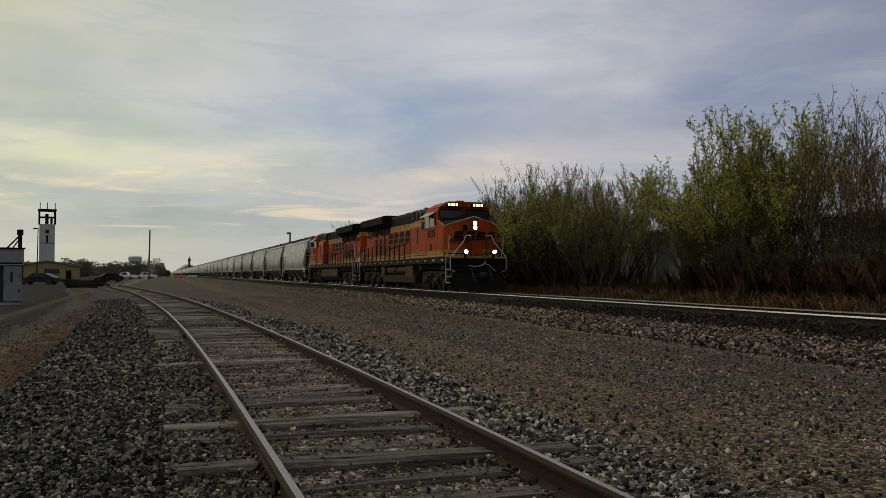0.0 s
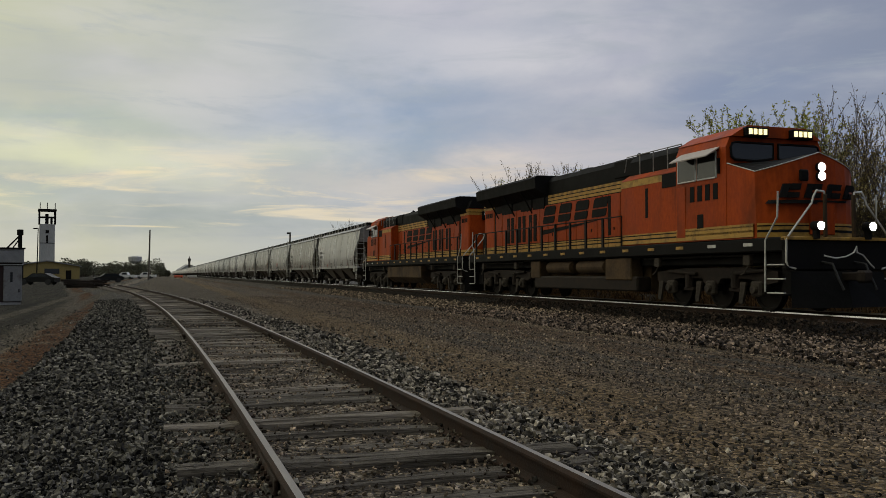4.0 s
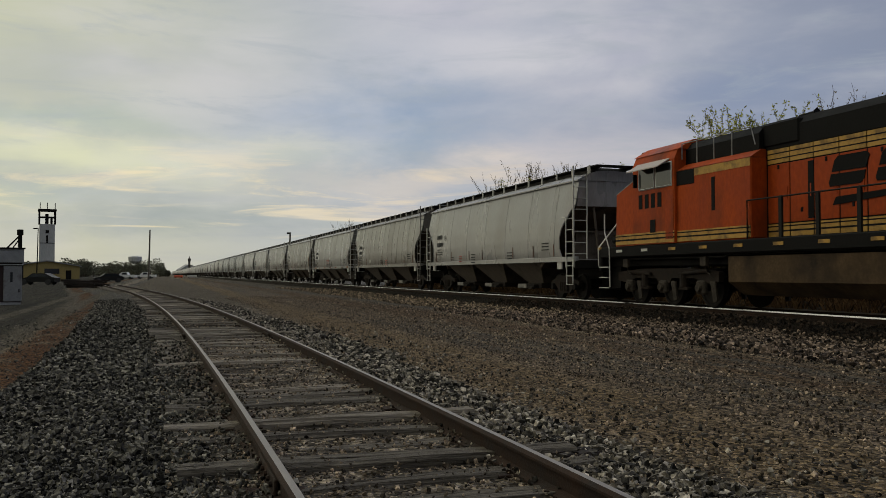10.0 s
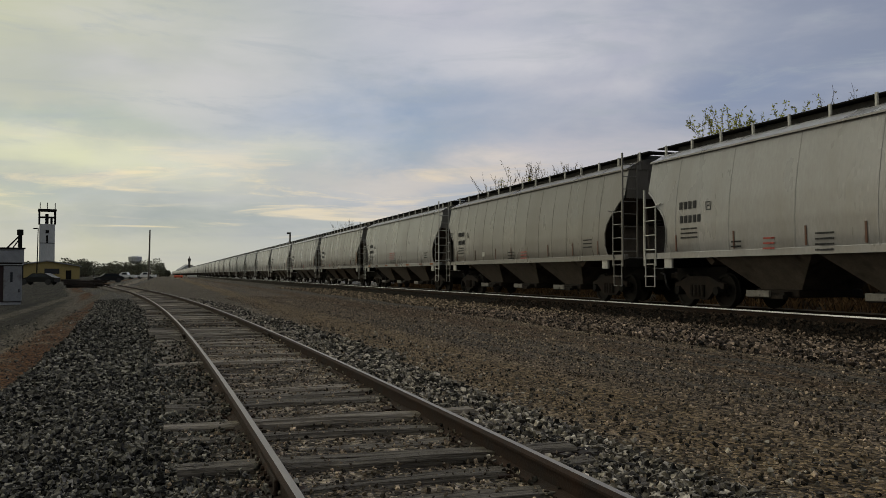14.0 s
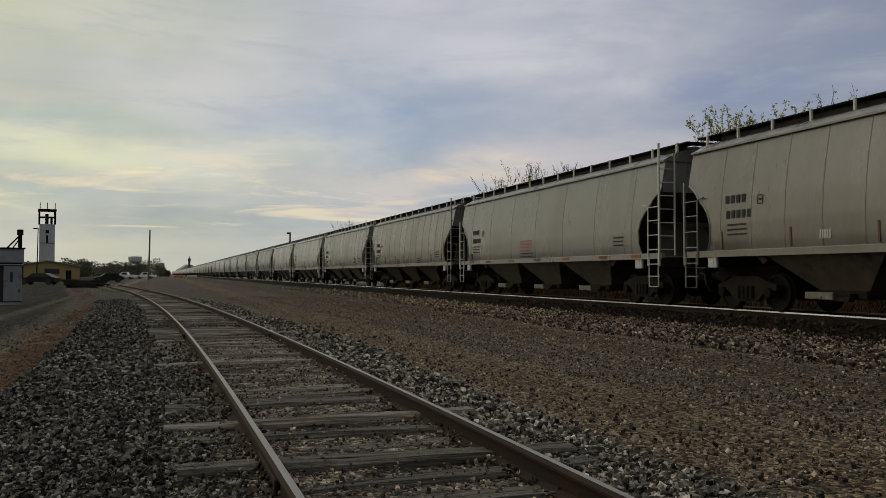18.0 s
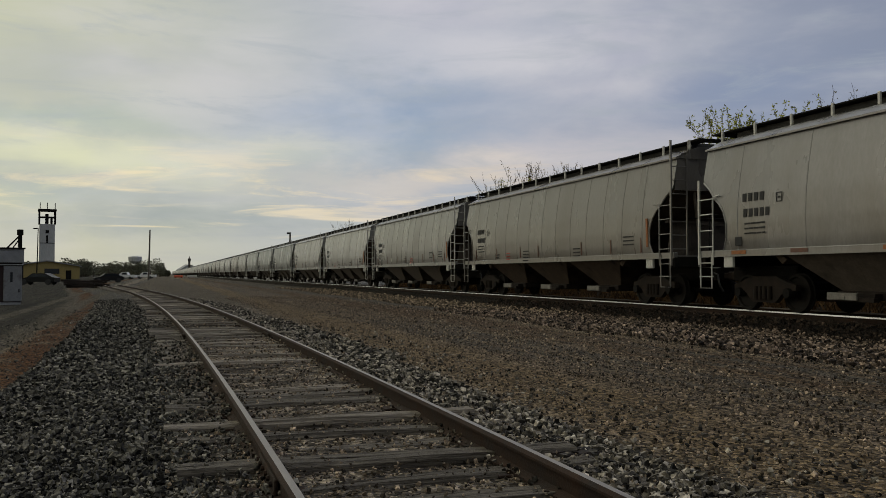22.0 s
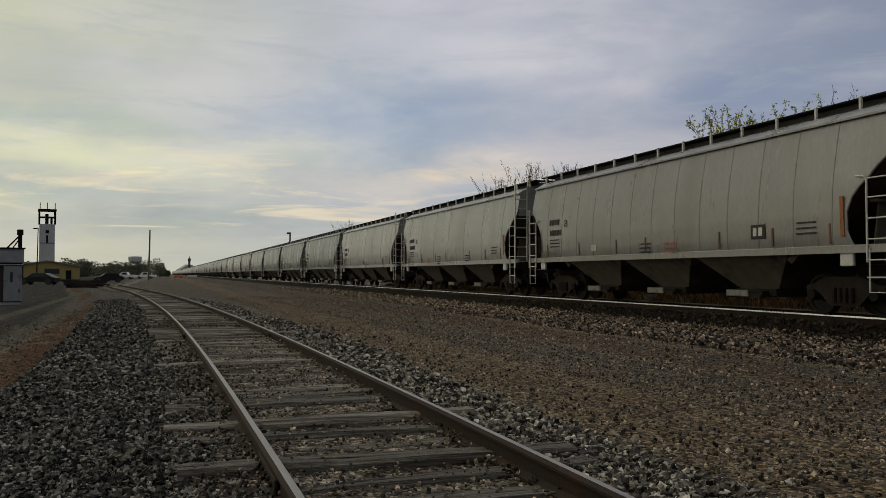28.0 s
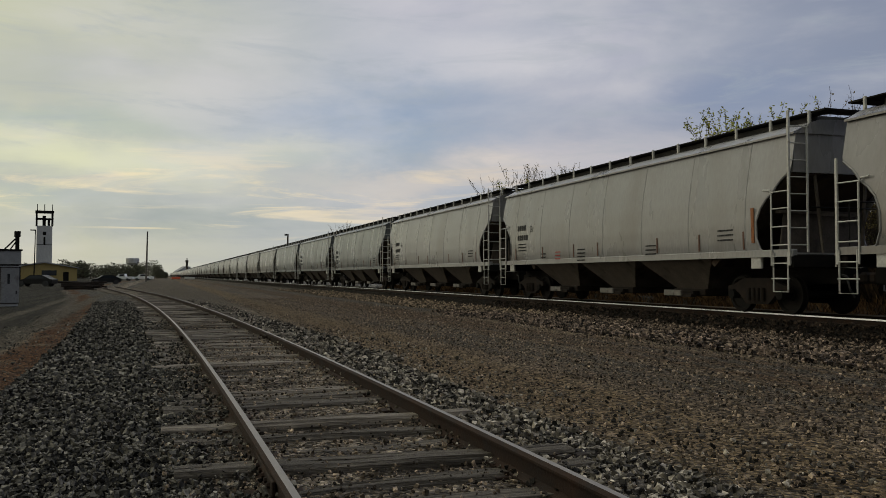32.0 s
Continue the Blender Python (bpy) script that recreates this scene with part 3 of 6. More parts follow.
stones("gravel", 3500, (0.0, 2.8), (3.6, 24), (0.010, 0.028), M["stone_brown"], "fine grit strewn over the ties", seed=15, mid=off_siding, fall=1.4, rise=0.042)
for n, lo, hi, k, big, m in ((3200, 3.1, 3.9, 6, 0.042, "stone_brown"), (2200, 3.9, 4.9, 46, 0.035, "stone_brown"), (12000, 4.8, 6.9, 16, 0.042, "stone_brown"), (5000, 6.9, 8.8, 26, 0.05, "stone_brown")):
    stones("gravel", n, (lo, hi), (4.2, 48), (0.014, big), M[m], "scattered brown gravel on packed dirt", seed=k, fall=1.4)
stones("ballast", 6000, (-1.50, 0.30), (-4.0, 3.6), (0.03, 0.07), M["stone_grey"], "loose grey crushed stone ballast beside the siding", seed=31)
stones("ballast", 900, (3.15, 4.4), (3.4, 20), (0.02, 0.052), M["stone_light"], "stray grey stones that rolled onto the dirt", seed=41, fall=1.3)
stones("ballast", 3000, (2.35, 3.2), (-4.0, 3.4), (0.03, 0.075), M["stone_light"], "loose grey crushed stone heaped along the siding", seed=33)
stones("ballast", 5000, (13.1, 14.0), (8, 34), (0.035, 0.095), M["stone_oily"], "dark oily crushed stone at the tie ends", seed=57, fall=1.1)
stones("ballast", 32000, (8.8, 13.2), (5, 28), (0.035, 0.095), M["stone_rust"], "rusty brown crushed stone bank of the main track", seed=7, fall=1.1)
stones("ballast", 16000, (9.6, 13.2), (26, 78), (0.045, 0.11), M["stone_brown"], "brown crushed stone bank of the main track", seed=17, fall=1.3)
stones("gravel", 3500, (-3.6, -1.3), (5, 34), (0.012, 0.04), M["stone_grey"], "scattered brown gravel by the dirt road", seed=8, fall=1.4)

# ---- tracks ----
RAIL = [(-0.07, -0.17), (0.07, -0.17), (0.07, -0.155), (0.012, -0.13), (0.012, -0.045), (0.036, -0.035), (0.036, -0.020), (0.022, 0.0),
        (-0.018, 0.0), (-0.036, -0.020), (-0.036, -0.035), (-0.012, -0.045), (-0.012, -0.13), (-0.07, -0.155)]


# the running rails of the main track are worn round
WORN = RAIL[:5] + [(0.036, -0.036), (0.036, -0.026), (0.012, 0.0), (-0.027, 0.0), (-0.038, -0.034), (-0.036, -0.040)] + RAIL[11:]


def rail_shape(centre, side, ys, top, section=RAIL, shiny=(7,)):
    s, n = Shape(), len(section)
    for y in ys:
        dx = (centre(y + 0.5) - centre(y - 0.5))
        w = math.hypot(dx, 1)
        s.v += [(centre(y) + (side + px) / w, y - (side + px) * dx / w, top + pz) for px, pz in section]
    for i in range(len(ys) - 1):
        for k in range(n):
            s.f.append((i * n + k, i * n + (k + 1) % n, (i + 1) * n + (k + 1) % n, (i + 1) * n + k))
            s.mi.append(1 if k in shiny else 0)
    return s


def tie_shape(seed, l=2.6, w=0.23, h=0.17):
    rs = random.Random(seed)
    s = Shape()
    w *= rs.uniform(0.82, 1.08)
    n = 6
    k = rs.uniform(-0.05, 0.05)
    prof = [(-w / 2, -h), (w / 2, -h), (w / 2, -0.03), (w / 2 - 0.02, 0), (k + 0.012, -0.004), (k, -0.04), (k - 0.012, -0.006), (-w / 2 + 0.02, 0), (-w / 2, -0.03)]
    for i in range(n):
        x = -l / 2 + l * i / (n - 1) + (rs.uniform(-0.04, 0.04) if i in (0, n - 1) else 0)
        dy, dz = rs.uniform(-0.012, 0.012), rs.uniform(-0.012, 0.006)
        s.v += [(x, py + dy + rs.uniform(-0.008, 0.008), pz + (dz if pz > -0.1 else 0) + (rs.uniform(-0.015, 0.003) if pz > -0.03 else 0)) for py, pz in prof]
    k = len(prof)
    for i in range(n - 1):
        s.f += [(i * k + j, i * k + (j + 1) % k, (i + 1) * k + (j + 1) % k, (i + 1) * k + j) for j in range(k)]
    s.f += [tuple(range(k))[::-1], tuple(range((n - 1) * k, n * k))]
    s.mi = [0] * len(s.f)
    return s


def build_siding():
    t = thing("siding_track", "old railway siding with rusty rails on weathered wooden ties", "railway track", kind="structure")
    ys = list(np.arange(-14, 60, 1.0)) + list(np.arange(60, 96, 3.0))
    for sd in (-0.753, 0.753):
        part("rail", rail_shape(siding_x, sd, ys, RIM), [M["rail_side"], M["rail_top"]], t, "rusty rail with a worn grey head")
    rs = random.Random(4)
    y = -12.0
    while y < 92:
        dx = siding_x(y + 0.5) - siding_x(y - 0.5)
        k = rs.randrange(8)
        at = pose(siding_x(y) + rs.uniform(-0.08, 0.08), y, 0.072 + (rs.uniform(-0.035, 0.022) if rs.random() < 0.75 else -0.055), rs.uniform(-2, 2), rs.uniform(-0.5, 0.5), math.degrees(-math.atan(dx)) + rs.uniform(-3, 3))
        part("tie", lambda: tie_shape(k), M["tie"], t, at=at, key="tie%d" % k)
        if y < 30:
            for sd in (-0.753, 0.753):
                part("tie_plate", lambda: Shape().box(-0.17, 0.17, -0.09, 0.09, -0.012, 0.006, 0.004).box(-0.105, -0.075, -0.06, -0.03, 0, 0.03).box(0.075, 0.105, 0.03, 0.06, 0, 0.03),
                     M["rail_side"], t, at=pose(siding_x(y) + sd, y, 0.027, 0, 0, math.degrees(-math.atan(dx))), key="plate")
        y += 0.54 + rs.uniform(-0.06, 0.06)
    # bolted joint bars
    for sd, yy in ((-0.753, 5.15), (0.753, 16.7), (-0.753, 17.0)):
        for o in (-0.03, 0.03):
            s = Shape().box(o - 0.012, o + 0.012, -0.42, 0.42, -0.14, -0.05, 0.006)
            for b in (-0.33, -0.2, -0.07, 0.07, 0.2, 0.33):
                s.lathe([(o - 0.03, 0.017), (o + 0.03, 0.017)], (0, b, -0.09), "x", 6)
            part("joint_bar", s, M["rail_side"], t, "rusty bolted joint bar", at=pose(siding_x(yy) + sd, yy, RIM))


def build_main():
    t = thing("main_track", "straight main railway track with polished rails on raised ballast", "railway track", kind="structure")
    ys = [-60, 0, 20, 60, 150, 400, 900, 1750]
    for sd in (-0.753, 0.753):
        part("rail", rail_shape(lambda y: TX, sd, ys, TZ, WORN, (7, 8)), [M["rail_side"], M["rail_bright"] if sd < 0 else M["rail_dim_shine"]], t, "rail with a bright polished head" if sd < 0 else "polished rail, its weaker reflection painted as a dull brown head")
    rs = random.Random(9)
    for i in range(120):
        k = rs.randrange(8)
        part("tie", lambda: tie_shape(k), M["tie_oily"], t, at=pose(TX + rs.uniform(-0.03, 0.03), 6 + i * 0.5, TZ - 0.175, 0, 0, rs.uniform(-1, 1)), key="tie%d" % k)
    s = Shape()
    for i in range(500):
        s.box(TX - 1.3, TX + 1.3, 66.4 + i * 0.5, 66.62 + i * 0.5, TZ - 0.34, TZ - 0.175)
    part("tie_row", s, M["tie_oily"], t)["kind"] = "stuff"


build_siding()
build_main()

# ---- train ----
RUN = (-81.951, 10.764, 0.894, -0.912)


def travel(t):
    """How far the train has come since the start: it slows down gently."""
    u = t / 16 - 1
    return sum(k * ((-1) ** (i + 1) - u ** (i + 1)) for i, k in enumerate(RUN))


LEAD, SECOND = 50.85, 72.9   # middles of the two locomotives at the start
MIDDLES = [93.80, 112.26, 130.71, 149.22, 167.81, 186.44]   # middles of the hopper cars at the start
while len(MIDDLES) < 90:
    MIDDLES.append(MIDDLES[-1] + 18.56)
movers, rollers = [], []   # (thing, place along the track, turn), (wheelset, place on its truck, radius, sense)


def wheelset_shape(r, gauge=0.715):
    s = Shape()
    for sd in (-1, 1):
        c = sd * gauge
        rings = [(c - sd * 0.02, 0.05), (c - sd * 0.02, r + 0.025), (c + sd * 0.01, r + 0.025), (c + sd * 0.02, r), (c + sd * 0.12, r - 0.008),
                 (c + sd * 0.12, r - 0.07), (c + sd * 0.075, r - 0.09), (c + sd * 0.06, 0.16), (c + sd * 0.12, 0.13), (c + sd * 0.12, 0.03)]
        s.lathe(rings, sides=28)
        s.lathe([(c + sd * 0.12, 0.08), (c + sd * 0.30, 0.075)], sides=12)
        for k in range(3):
            w = k * 2.094
            s.box(c + sd * 0.30 - 0.01, c + sd * 0.30 + 0.015, math.cos(w) * 0.045 - 0.012, math.cos(w) * 0.045 + 0.012, math.sin(w) * 0.045 - 0.012, math.sin(w) * 0.045 + 0.012)
    s.lathe([(-gauge, 0.08), (gauge, 0.08)], sides=12)
    return s


def freight_truck(parent, y, near, sense=1):
    tr = part("truck", lambda: Shape().box(-0.95, 0.95, -0.2, 0.2, 0.42, 0.72, 0.04), M["steel_dark"], parent, "grimy cast steel truck", at=pose(0, y, 0), key="bolster")

    def side():
        s = Shape()
        prof = [(-1.12, 0.52), (-1.12, 0.66), (-0.9, 0.70), (-0.45, 0.86), (0.45, 0.86), (0.9, 0.70), (1.12, 0.66), (1.12, 0.52), (0.72, 0.50), (0.5, 0.30), (0.4, 0.22), (-0.4, 0.22), (-0.5, 0.30), (-0.72, 0.50)]
        s.extrude(prof, -0.07, 0.07, axis="x")
        for k in (-0.25, -0.08, 0.08, 0.25):
            s.tube([(-0.1, k, 0.30), (-0.1, k, 0.62)], 0.06, 8)
        return s
    for sd in (-1, 1):
        part("side_frame", side, M["steel_rust"], tr, at=pose(sd * 0.99, 0, 0), key="side_frame")
        for o in (-0.89, 0.89):
            part("bearing", lambda: Shape().lathe([(-0.13, 0.12), (0.08, 0.13), (0.12, 0.10)], sides=12), M["steel_dark"], tr, at=pose(sd * 1.02, o, 0.46), key="bearing")
    for o in (-0.89, 0.89):
        w = part("wheelset", lambda: wheelset_shape(0.46), M["wheel"], tr, "worn steel wheelset", at=pose(0, o, 0.46), key="wheelset")
        if near:
            rollers.append((w, (0, o, 0.46), 0.46, sense))
    return tr


G = 0.43   # half the extra length of these cars over the ends' own measure


def half_width(z):
    """Half the hopper's width at a height: bulging low down, drawn in towards the eaves."""
    pts = ((1.40, 1.56), (1.7, 1.60), (2.2, 1.61), (2.8, 1.58), (3.4, 1.50), (4.0, 1.39), (4.2, 1.35))
    for (a, p), (b, q) in zip(pts, pts[1:]):
        if z <= b:
            return p + (q - p) * (z - a) / (b - a)
    return pts[-1][1]


def side_end(z):
    """How far the side sheet reaches from the middle of the car at a height: cut away below the shoulder."""
    pts = ((1.40, 7.30), (1.55, 7.16), (1.8, 7.05), (2.2, 7.05), (2.5, 7.18), (2.72, 7.38), (2.82, 7.56), (2.9, 7.60), (3.1, 7.80), (3.3, 8.08), (3.4, 8.12), (4.2, 8.12))
    for (a, p), (b, q) in zip(pts, pts[1:]):
        if z <= b:
            return G + p + (q - p) * (z - a) / (b - a)
    return G + pts[-1][1]


ZS = (1.42, 1.48, 1.55, 1.67, 1.8, 1.9, 2.0, 2.1, 2.2, 2.3, 2.4, 2.5, 2.6, 2.72, 2.85, 3.0, 3.1, 3.2, 3.3, 3.4, 3.7, 4.0, 4.18)


def hopper_side():
    s = Shape()
    us = [i / 20 for i in range(21)]
    for o, inner in ((0.0, False), (0.02, True)):
        s.grid(lambda u, z: (-(half_width(z) - o), (2 * u - 1) * side_end(z), z), us, ZS)
    # the rim has its own edge, so that the sheet's shading stays even
    for e in (-1, 1):
        s.grid(lambda o, z: (-(half_width(z) - o), e * side_end(z), z), (0.0, 0.02), ZS)
    return s


def rim_flange():
    """The folded rim round the cut-away end of a side sheet."""
    return Shape().tube([(-(half_width(z) + 0.008), side_end(z), z) for z in ZS[1:19]], 0.022, 5)


def weld_seam():
    return Shape().grid(lambda u, z: (-(half_width(z) + (0.010 if abs(u) < 0.5 else -0.004)), u * 0.03, z), (-1, -0.4, 0.4, 1), ZS[1:])


def hopper_roof():
    s = Shape()
    prof = [(-1.34, 4.17), (-1.43, 4.155), (-1.43, 4.20), (-1.33, 4.24), (-1.0, 4.42), (-0.7, 4.51), (0, 4.54), (0.7, 4.51), (1.0, 4.42), (1.33, 4.24), (1.43, 4.20), (1.43, 4.155), (1.34, 4.17)]
    s.extrude(prof, -8.14 - G, 8.14 + G)
    for i in range(15):
        y = -7.7 + i * 1.1
        p2 = [(-1.31, 4.22), (-1.0, 4.435), (-0.7, 4.525), (0.7, 4.525), (1.0, 4.435), (1.31, 4.22)]
        s.extrude(p2, y - 0.03, y + 0.03)
    return s


def marks_of(index):
    """Stencils on a car's side: place along it, height, rows, width and paint."""
    out = [(-6.85, 2.78, 1, 0.84, "stencil"), (-6.80, 2.40, 1, 1.0, "stencil"), (-6.75, 2.14, 3, 0.75, "stencil"), (6.0, 2.05, 3, 0.62, "stencil")]
    if index == 2:
        out += [(-1.4, 2.20, 4, 1.15, "red_stencil"), (-1.4, 1.72, 2, 1.3, "stencil")]
    if index in (1, 4):
        out += [(-0.6, 1.80, 3, 0.62, "stencil"), (0.7, 1.78, 3, 0.6, "red_stencil"), (-3.6, 1.78, 1, 0.34, "white_paint")]
    if index in (0, 3, 5):
        out += [(-1.7, 1.80, 4, 0.55, "stencil"), (-3.4, 1.76, 3, 0.4, "red_stencil"), (-4.6, 1.72, 2, 0.4, "stencil"), (2.6, 1.78, 3, 0.55, "stencil")]
    return out


def build_hopper(index, paint, near):
    P = M[paint]
    words = {"light_grey": "light grey", "pale_grey": "pale grey", "tan_grey": "dusty tan-grey", "blue_grey": "dull blue-grey"}[paint]
    c = thing("hopper_car", words + " covered hopper railcar rolling on the main track", "railcar", group="hopper cars of the grain train")
    for sd in (0, 180):
        part("side_sheet", hopper_side, P, c, "curved side with welded seams", at=pose(0, 0, 0, 0, 0, sd), key="side_sheet", smooth=True)
        if near:
            for i in range(13) if index in (1, 3, 4) else range(0, 13, 2):
                part("weld_seam", weld_seam, P, c, at=pose(0, -7.05 + i * 1.175, 0) if sd == 0 else pose(0, -7.05 + i * 1.175, 0, 0, 0, 180), key="seam")
    part("roof", hopper_roof, P, c, key="hopper_roof")
    for e in (-1, 1):
        turn = pose(0, G, 0) if e > 0 else pose(0, -G, 0, 0, 0, 180)
        part("end_panel", lambda: Shape().extrude([(-1.44, 3.28), (1.44, 3.28), (1.34, 4.17), (1.0, 4.40), (0.6, 4.48), (-0.6, 4.48), (-1.0, 4.40), (-1.34, 4.17)], 8.02, 8.09), P, c, at=turn, key="end_panel")
        part("slope_sheet", lambda: Shape().extrude([(8.04, 3.3), (8.04, 3.24), (5.2, 1.15), (5.05, 1.25)], -1.45, 1.45, axis="x"), M["bay_brown"], c, "dark brown sloping end sheet", at=turn, key="slope")
        part("side_sill", lambda: Shape().box(-1.60, -1.46, -8.25 - G, 8.25 + G, 1.36, 1.52, 0.015).box(-1.63, -1.58, -8.25 - G, 8.25 + G, 1.35, 1.375), P, c, at=pose(0, 0, 0, 0, 0, 0 if e > 0 else 180), key="side_sill")
        part("end_sill", lambda: Shape().box(-1.58, 1.58, 7.95, 8.25, 1.10, 1.40, 0.02).box(-0.35, 0.35, 6.0, 8.45, 0.72, 1.12, 0.03), M["steel_dark"], c, at=turn, key="end_sill")
        part("end_brace", lambda: Shape().tube([(-0.75, 8.0, 3.3), (-0.55, 8.05, 1.4)], 0.045).tube([(0.75, 8.0, 3.3), (0.55, 8.05, 1.4)], 0.045).box(-0.6, 0.6, 7.95, 8.03, 2.3, 2.36), M["bay"], c, at=turn, key="end_brace")
        part("end_web", lambda: Shape().extrude([(-1.2, 1.4), (1.2, 1.4), (1.05, 2.42), (-1.05, 2.42)], 7.30, 7.34).box(-1.25, 1.25, 7.28, 7.46, 2.40, 2.46), M["bay"], c, "grimy upright end web", at=turn, key="end_web")
        part("end_shelf", lambda: Shape().box(-1.58, 1.58, 7.1, 8.24, 1.40, 1.44), P, c, at=turn, key="end_shelf")
        part("coupler", lambda: Shape().box(-0.1, 0.1, 8.3, 8.68, 0.77, 0.95, 0.03).box(-0.16, 0.13, 8.62, 8.84, 0.74, 0.99, 0.05), M["steel_rust"], c, at=turn, key="coupler")
        freight_truck(c, e * (6.35 + G), near)
        for sd in (-1, 1):
            if near or index < 14:
                tall = sd * e > 0
                rails = M["white_paint"] if paint != "tan_grey" else P
                at = pose(sd * 1.62, G, 0) if e > 0 else pose(sd * 1.62, -G, 0, 0, 0, 180)
                ld = part("ladder", lambda: Shape().tube([(0, 7.30, 2.92), (0, 7.52, 2.90), (0, 7.58, 2.80), (0, 7.58, 1.15)], 0.022, 6).box(-0.022, 0.022, 8.14, 8.20, 1.15, 4.66 if tall else 3.38)
                          .tube([(0, 7.64, 1.45), (0, 7.64, 0.55), (0, 8.12, 0.55), (0, 8.12, 1.45)], 0.02, 6), rails, c, "pale steel side ladder", at=at, key="ladder%d" % tall)
                for z in (0.85, 1.2, 1.62, 2.04, 2.46, 2.85) if near else (1.62, 2.46):
                    part("rung", lambda: Shape().tube([(0, 7.58, 0), (0, 8.17, 0)], 0.017, 5), rails, ld, at=pose(0, 0, z), key="rung")
                if near and tall:
                    # the climb to the roof, round the corner on the car's end
                    def climb():
                        s = Shape().box(1.08, 1.12, 8.15, 8.19, 1.45, 4.30)
                        s.tube([(1.10, 8.17, 4.28), (1.10, 8.25, 4.40), (1.10, 8.25, 4.66)], 0.018, 5)
                        return s
                    el = part("end_ladder", climb, rails, c, "pale steel end ladder", at=pose(0, G, 0) if e > 0 else pose(0, -G, 0, 0, 0, 180), key="climb")
                    for k in range(8):
                        part("rung", lambda: Shape().tube([(1.10, 8.17, 0), (1.62, 8.17, 0)], 0.016, 5), rails, el, at=pose(0, 0, 1.62 + k * 0.385), key="climb_rung")
        if near:
            part("crossover_rail", lambda: Shape().tube([(1.10, 8.17, 2.48), (-1.3, 8.17, 2.48)], 0.018, 5).tube([(-1.3, 8.17, 1.44), (-1.3, 8.17, 2.48)], 0.018, 5), M["handrail"], c, "thin grab rail across the end", at=turn, key="cross_rail")
            for sd in (-1, 1):
                part("rim", rim_flange, P, c, "folded rim of the side sheet", at=Matrix.Diagonal((-sd, e, 1, 1)), key="rim")
            part("cut_lever", lambda: Shape().tube([(-1.5, 8.35, 1.12), (-0.9, 8.42, 1.08), (-0.4, 8.5, 1.2), (-0.05, 8.5, 1.1)], 0.018, 5), M["white_paint"], c, "pale uncoupling lever", at=turn, key="cut_lever")
            part("air_hose", lambda: Shape().tube([(0.35, 8.3, 0.95), (0.38, 8.55, 0.9), (0.4, 8.66, 0.62), (0.3, 8.7, 0.42)], 0.028, 6), M["rubber"], c, at=turn, key="car_hose")
    if near:
        part("brake_wheel", lambda: Shape().lathe([(8.24, 0.27), (8.27, 0.28), (8.29, 0.26)], (0.55, 0, 2.3), "y", 20).tube([(0.55, 8.1, 2.3), (0.55, 8.27, 2.3)], 0.04), M["steel_dark"], c, key="brake_wheel")
    # roof walk on its brackets, and the hatch trough between
    part("running_board", lambda: Shape().box(-0.92, -0.42, -8.3 - G, 8.3 + G, 4.665, 4.695).box(0.42, 0.92, -8.3 - G, 8.3 + G, 4.665, 4.695).box(-0.92, 0.92, -8.55 - G, -8.1 - G, 4.655, 4.695).box(-0.92, 0.92, 8.1 + G, 8.55 + G, 4.655, 4.695),
         M["steel_dark"], c, "dark steel roof walkway", key="running_board")
    part("hatch_trough", lambda: Shape().extrude([(-0.72, 4.38), (-0.70, 4.64), (-0.3, 4.68), (0.3, 4.68), (0.70, 4.64), (0.72, 4.38)], -8.2, 8.2), M["hatch"], c, "long grey loading hatch, coloured darker for the shade under the walkway", key="hatch")
    posts = 14 if near or index < 12 else 0
    for i in range(posts):
        for sd in (-1, 1):
            part("bracket", lambda: Shape().box(-0.03, 0.03, -0.035, 0.035, 4.28, 4.72, 0.008), M["white_paint"], c, "short pale roof walk bracket", at=pose(sd * 0.93, -8.5 + i * 17.0 / 13, 0), key="bracket")
    # outlet bays
    for y in (-3.75, 0.0, 3.75):
        part("hopper_bay", lambda: Shape().add([(-1.52, -1.86, 1.42), (1.52, -1.86, 1.42), (1.52, 1.86, 1.42), (-1.52, 1.86, 1.42), (-0.82, -0.70, 0.54), (0.82, -0.70, 0.54), (0.82, 0.70, 0.54), (-0.82, 0.70, 0.54)],
             [(0, 1, 2, 3), (4, 5, 6, 7), (0, 1, 5, 4), (1, 2, 6, 5), (2, 3, 7, 6), (3, 0, 4, 7)]), M["bay"] if index != 3 else M["bay_brown"], c, "dark sloping discharge bay", at=pose(0, y, 0), key="bay")
        if near:
            part("outlet_gate", lambda: Shape().box(-0.95, 0.95, -0.75, 0.75, 0.36, 0.55, 0.02).box(-1.15, 1.15, -0.5, 0.5, 0.38, 0.5).box(-1.3, -1.15, -0.62, 0.62, 0.33, 0.42).box(1.15, 1.3, -0.62, 0.62, 0.33, 0.42), M["steel_rust"], c, "rusty outlet gate", at=pose(0, y, 0), key="gate")
            for sd in (-1, 1):
                part("gate_end", lambda: Shape().box(-0.03, 0.03, -0.42, 0.42, 0.36, 0.52, 0.01).box(-0.05, 0.05, -0.1, 0.1, 0.38, 0.44), M["gate_end"], c, "dusty pale gate end", at=pose(sd * 1.33, y + 0.2, 0), key="gate_end")
    if near:
        if index == 2:
            for k, y in enumerate((-7.3, -5.3, -2.6, -0.2, 2.3, 4.9, 7.0)):
                for sd in (-1, 1):
                    part("reflector", lambda: Shape().box(-0.006, 0.006, -0.27, 0.27, -0.045, 0.045), M["orange_bar"] if k % 2 == 0 else M["reflector"], c, "long rusty reflective strip on the sill", at=pose(sd * 1.612, -sd * y, 1.45), key="sill_strip%d" % (k % 2))
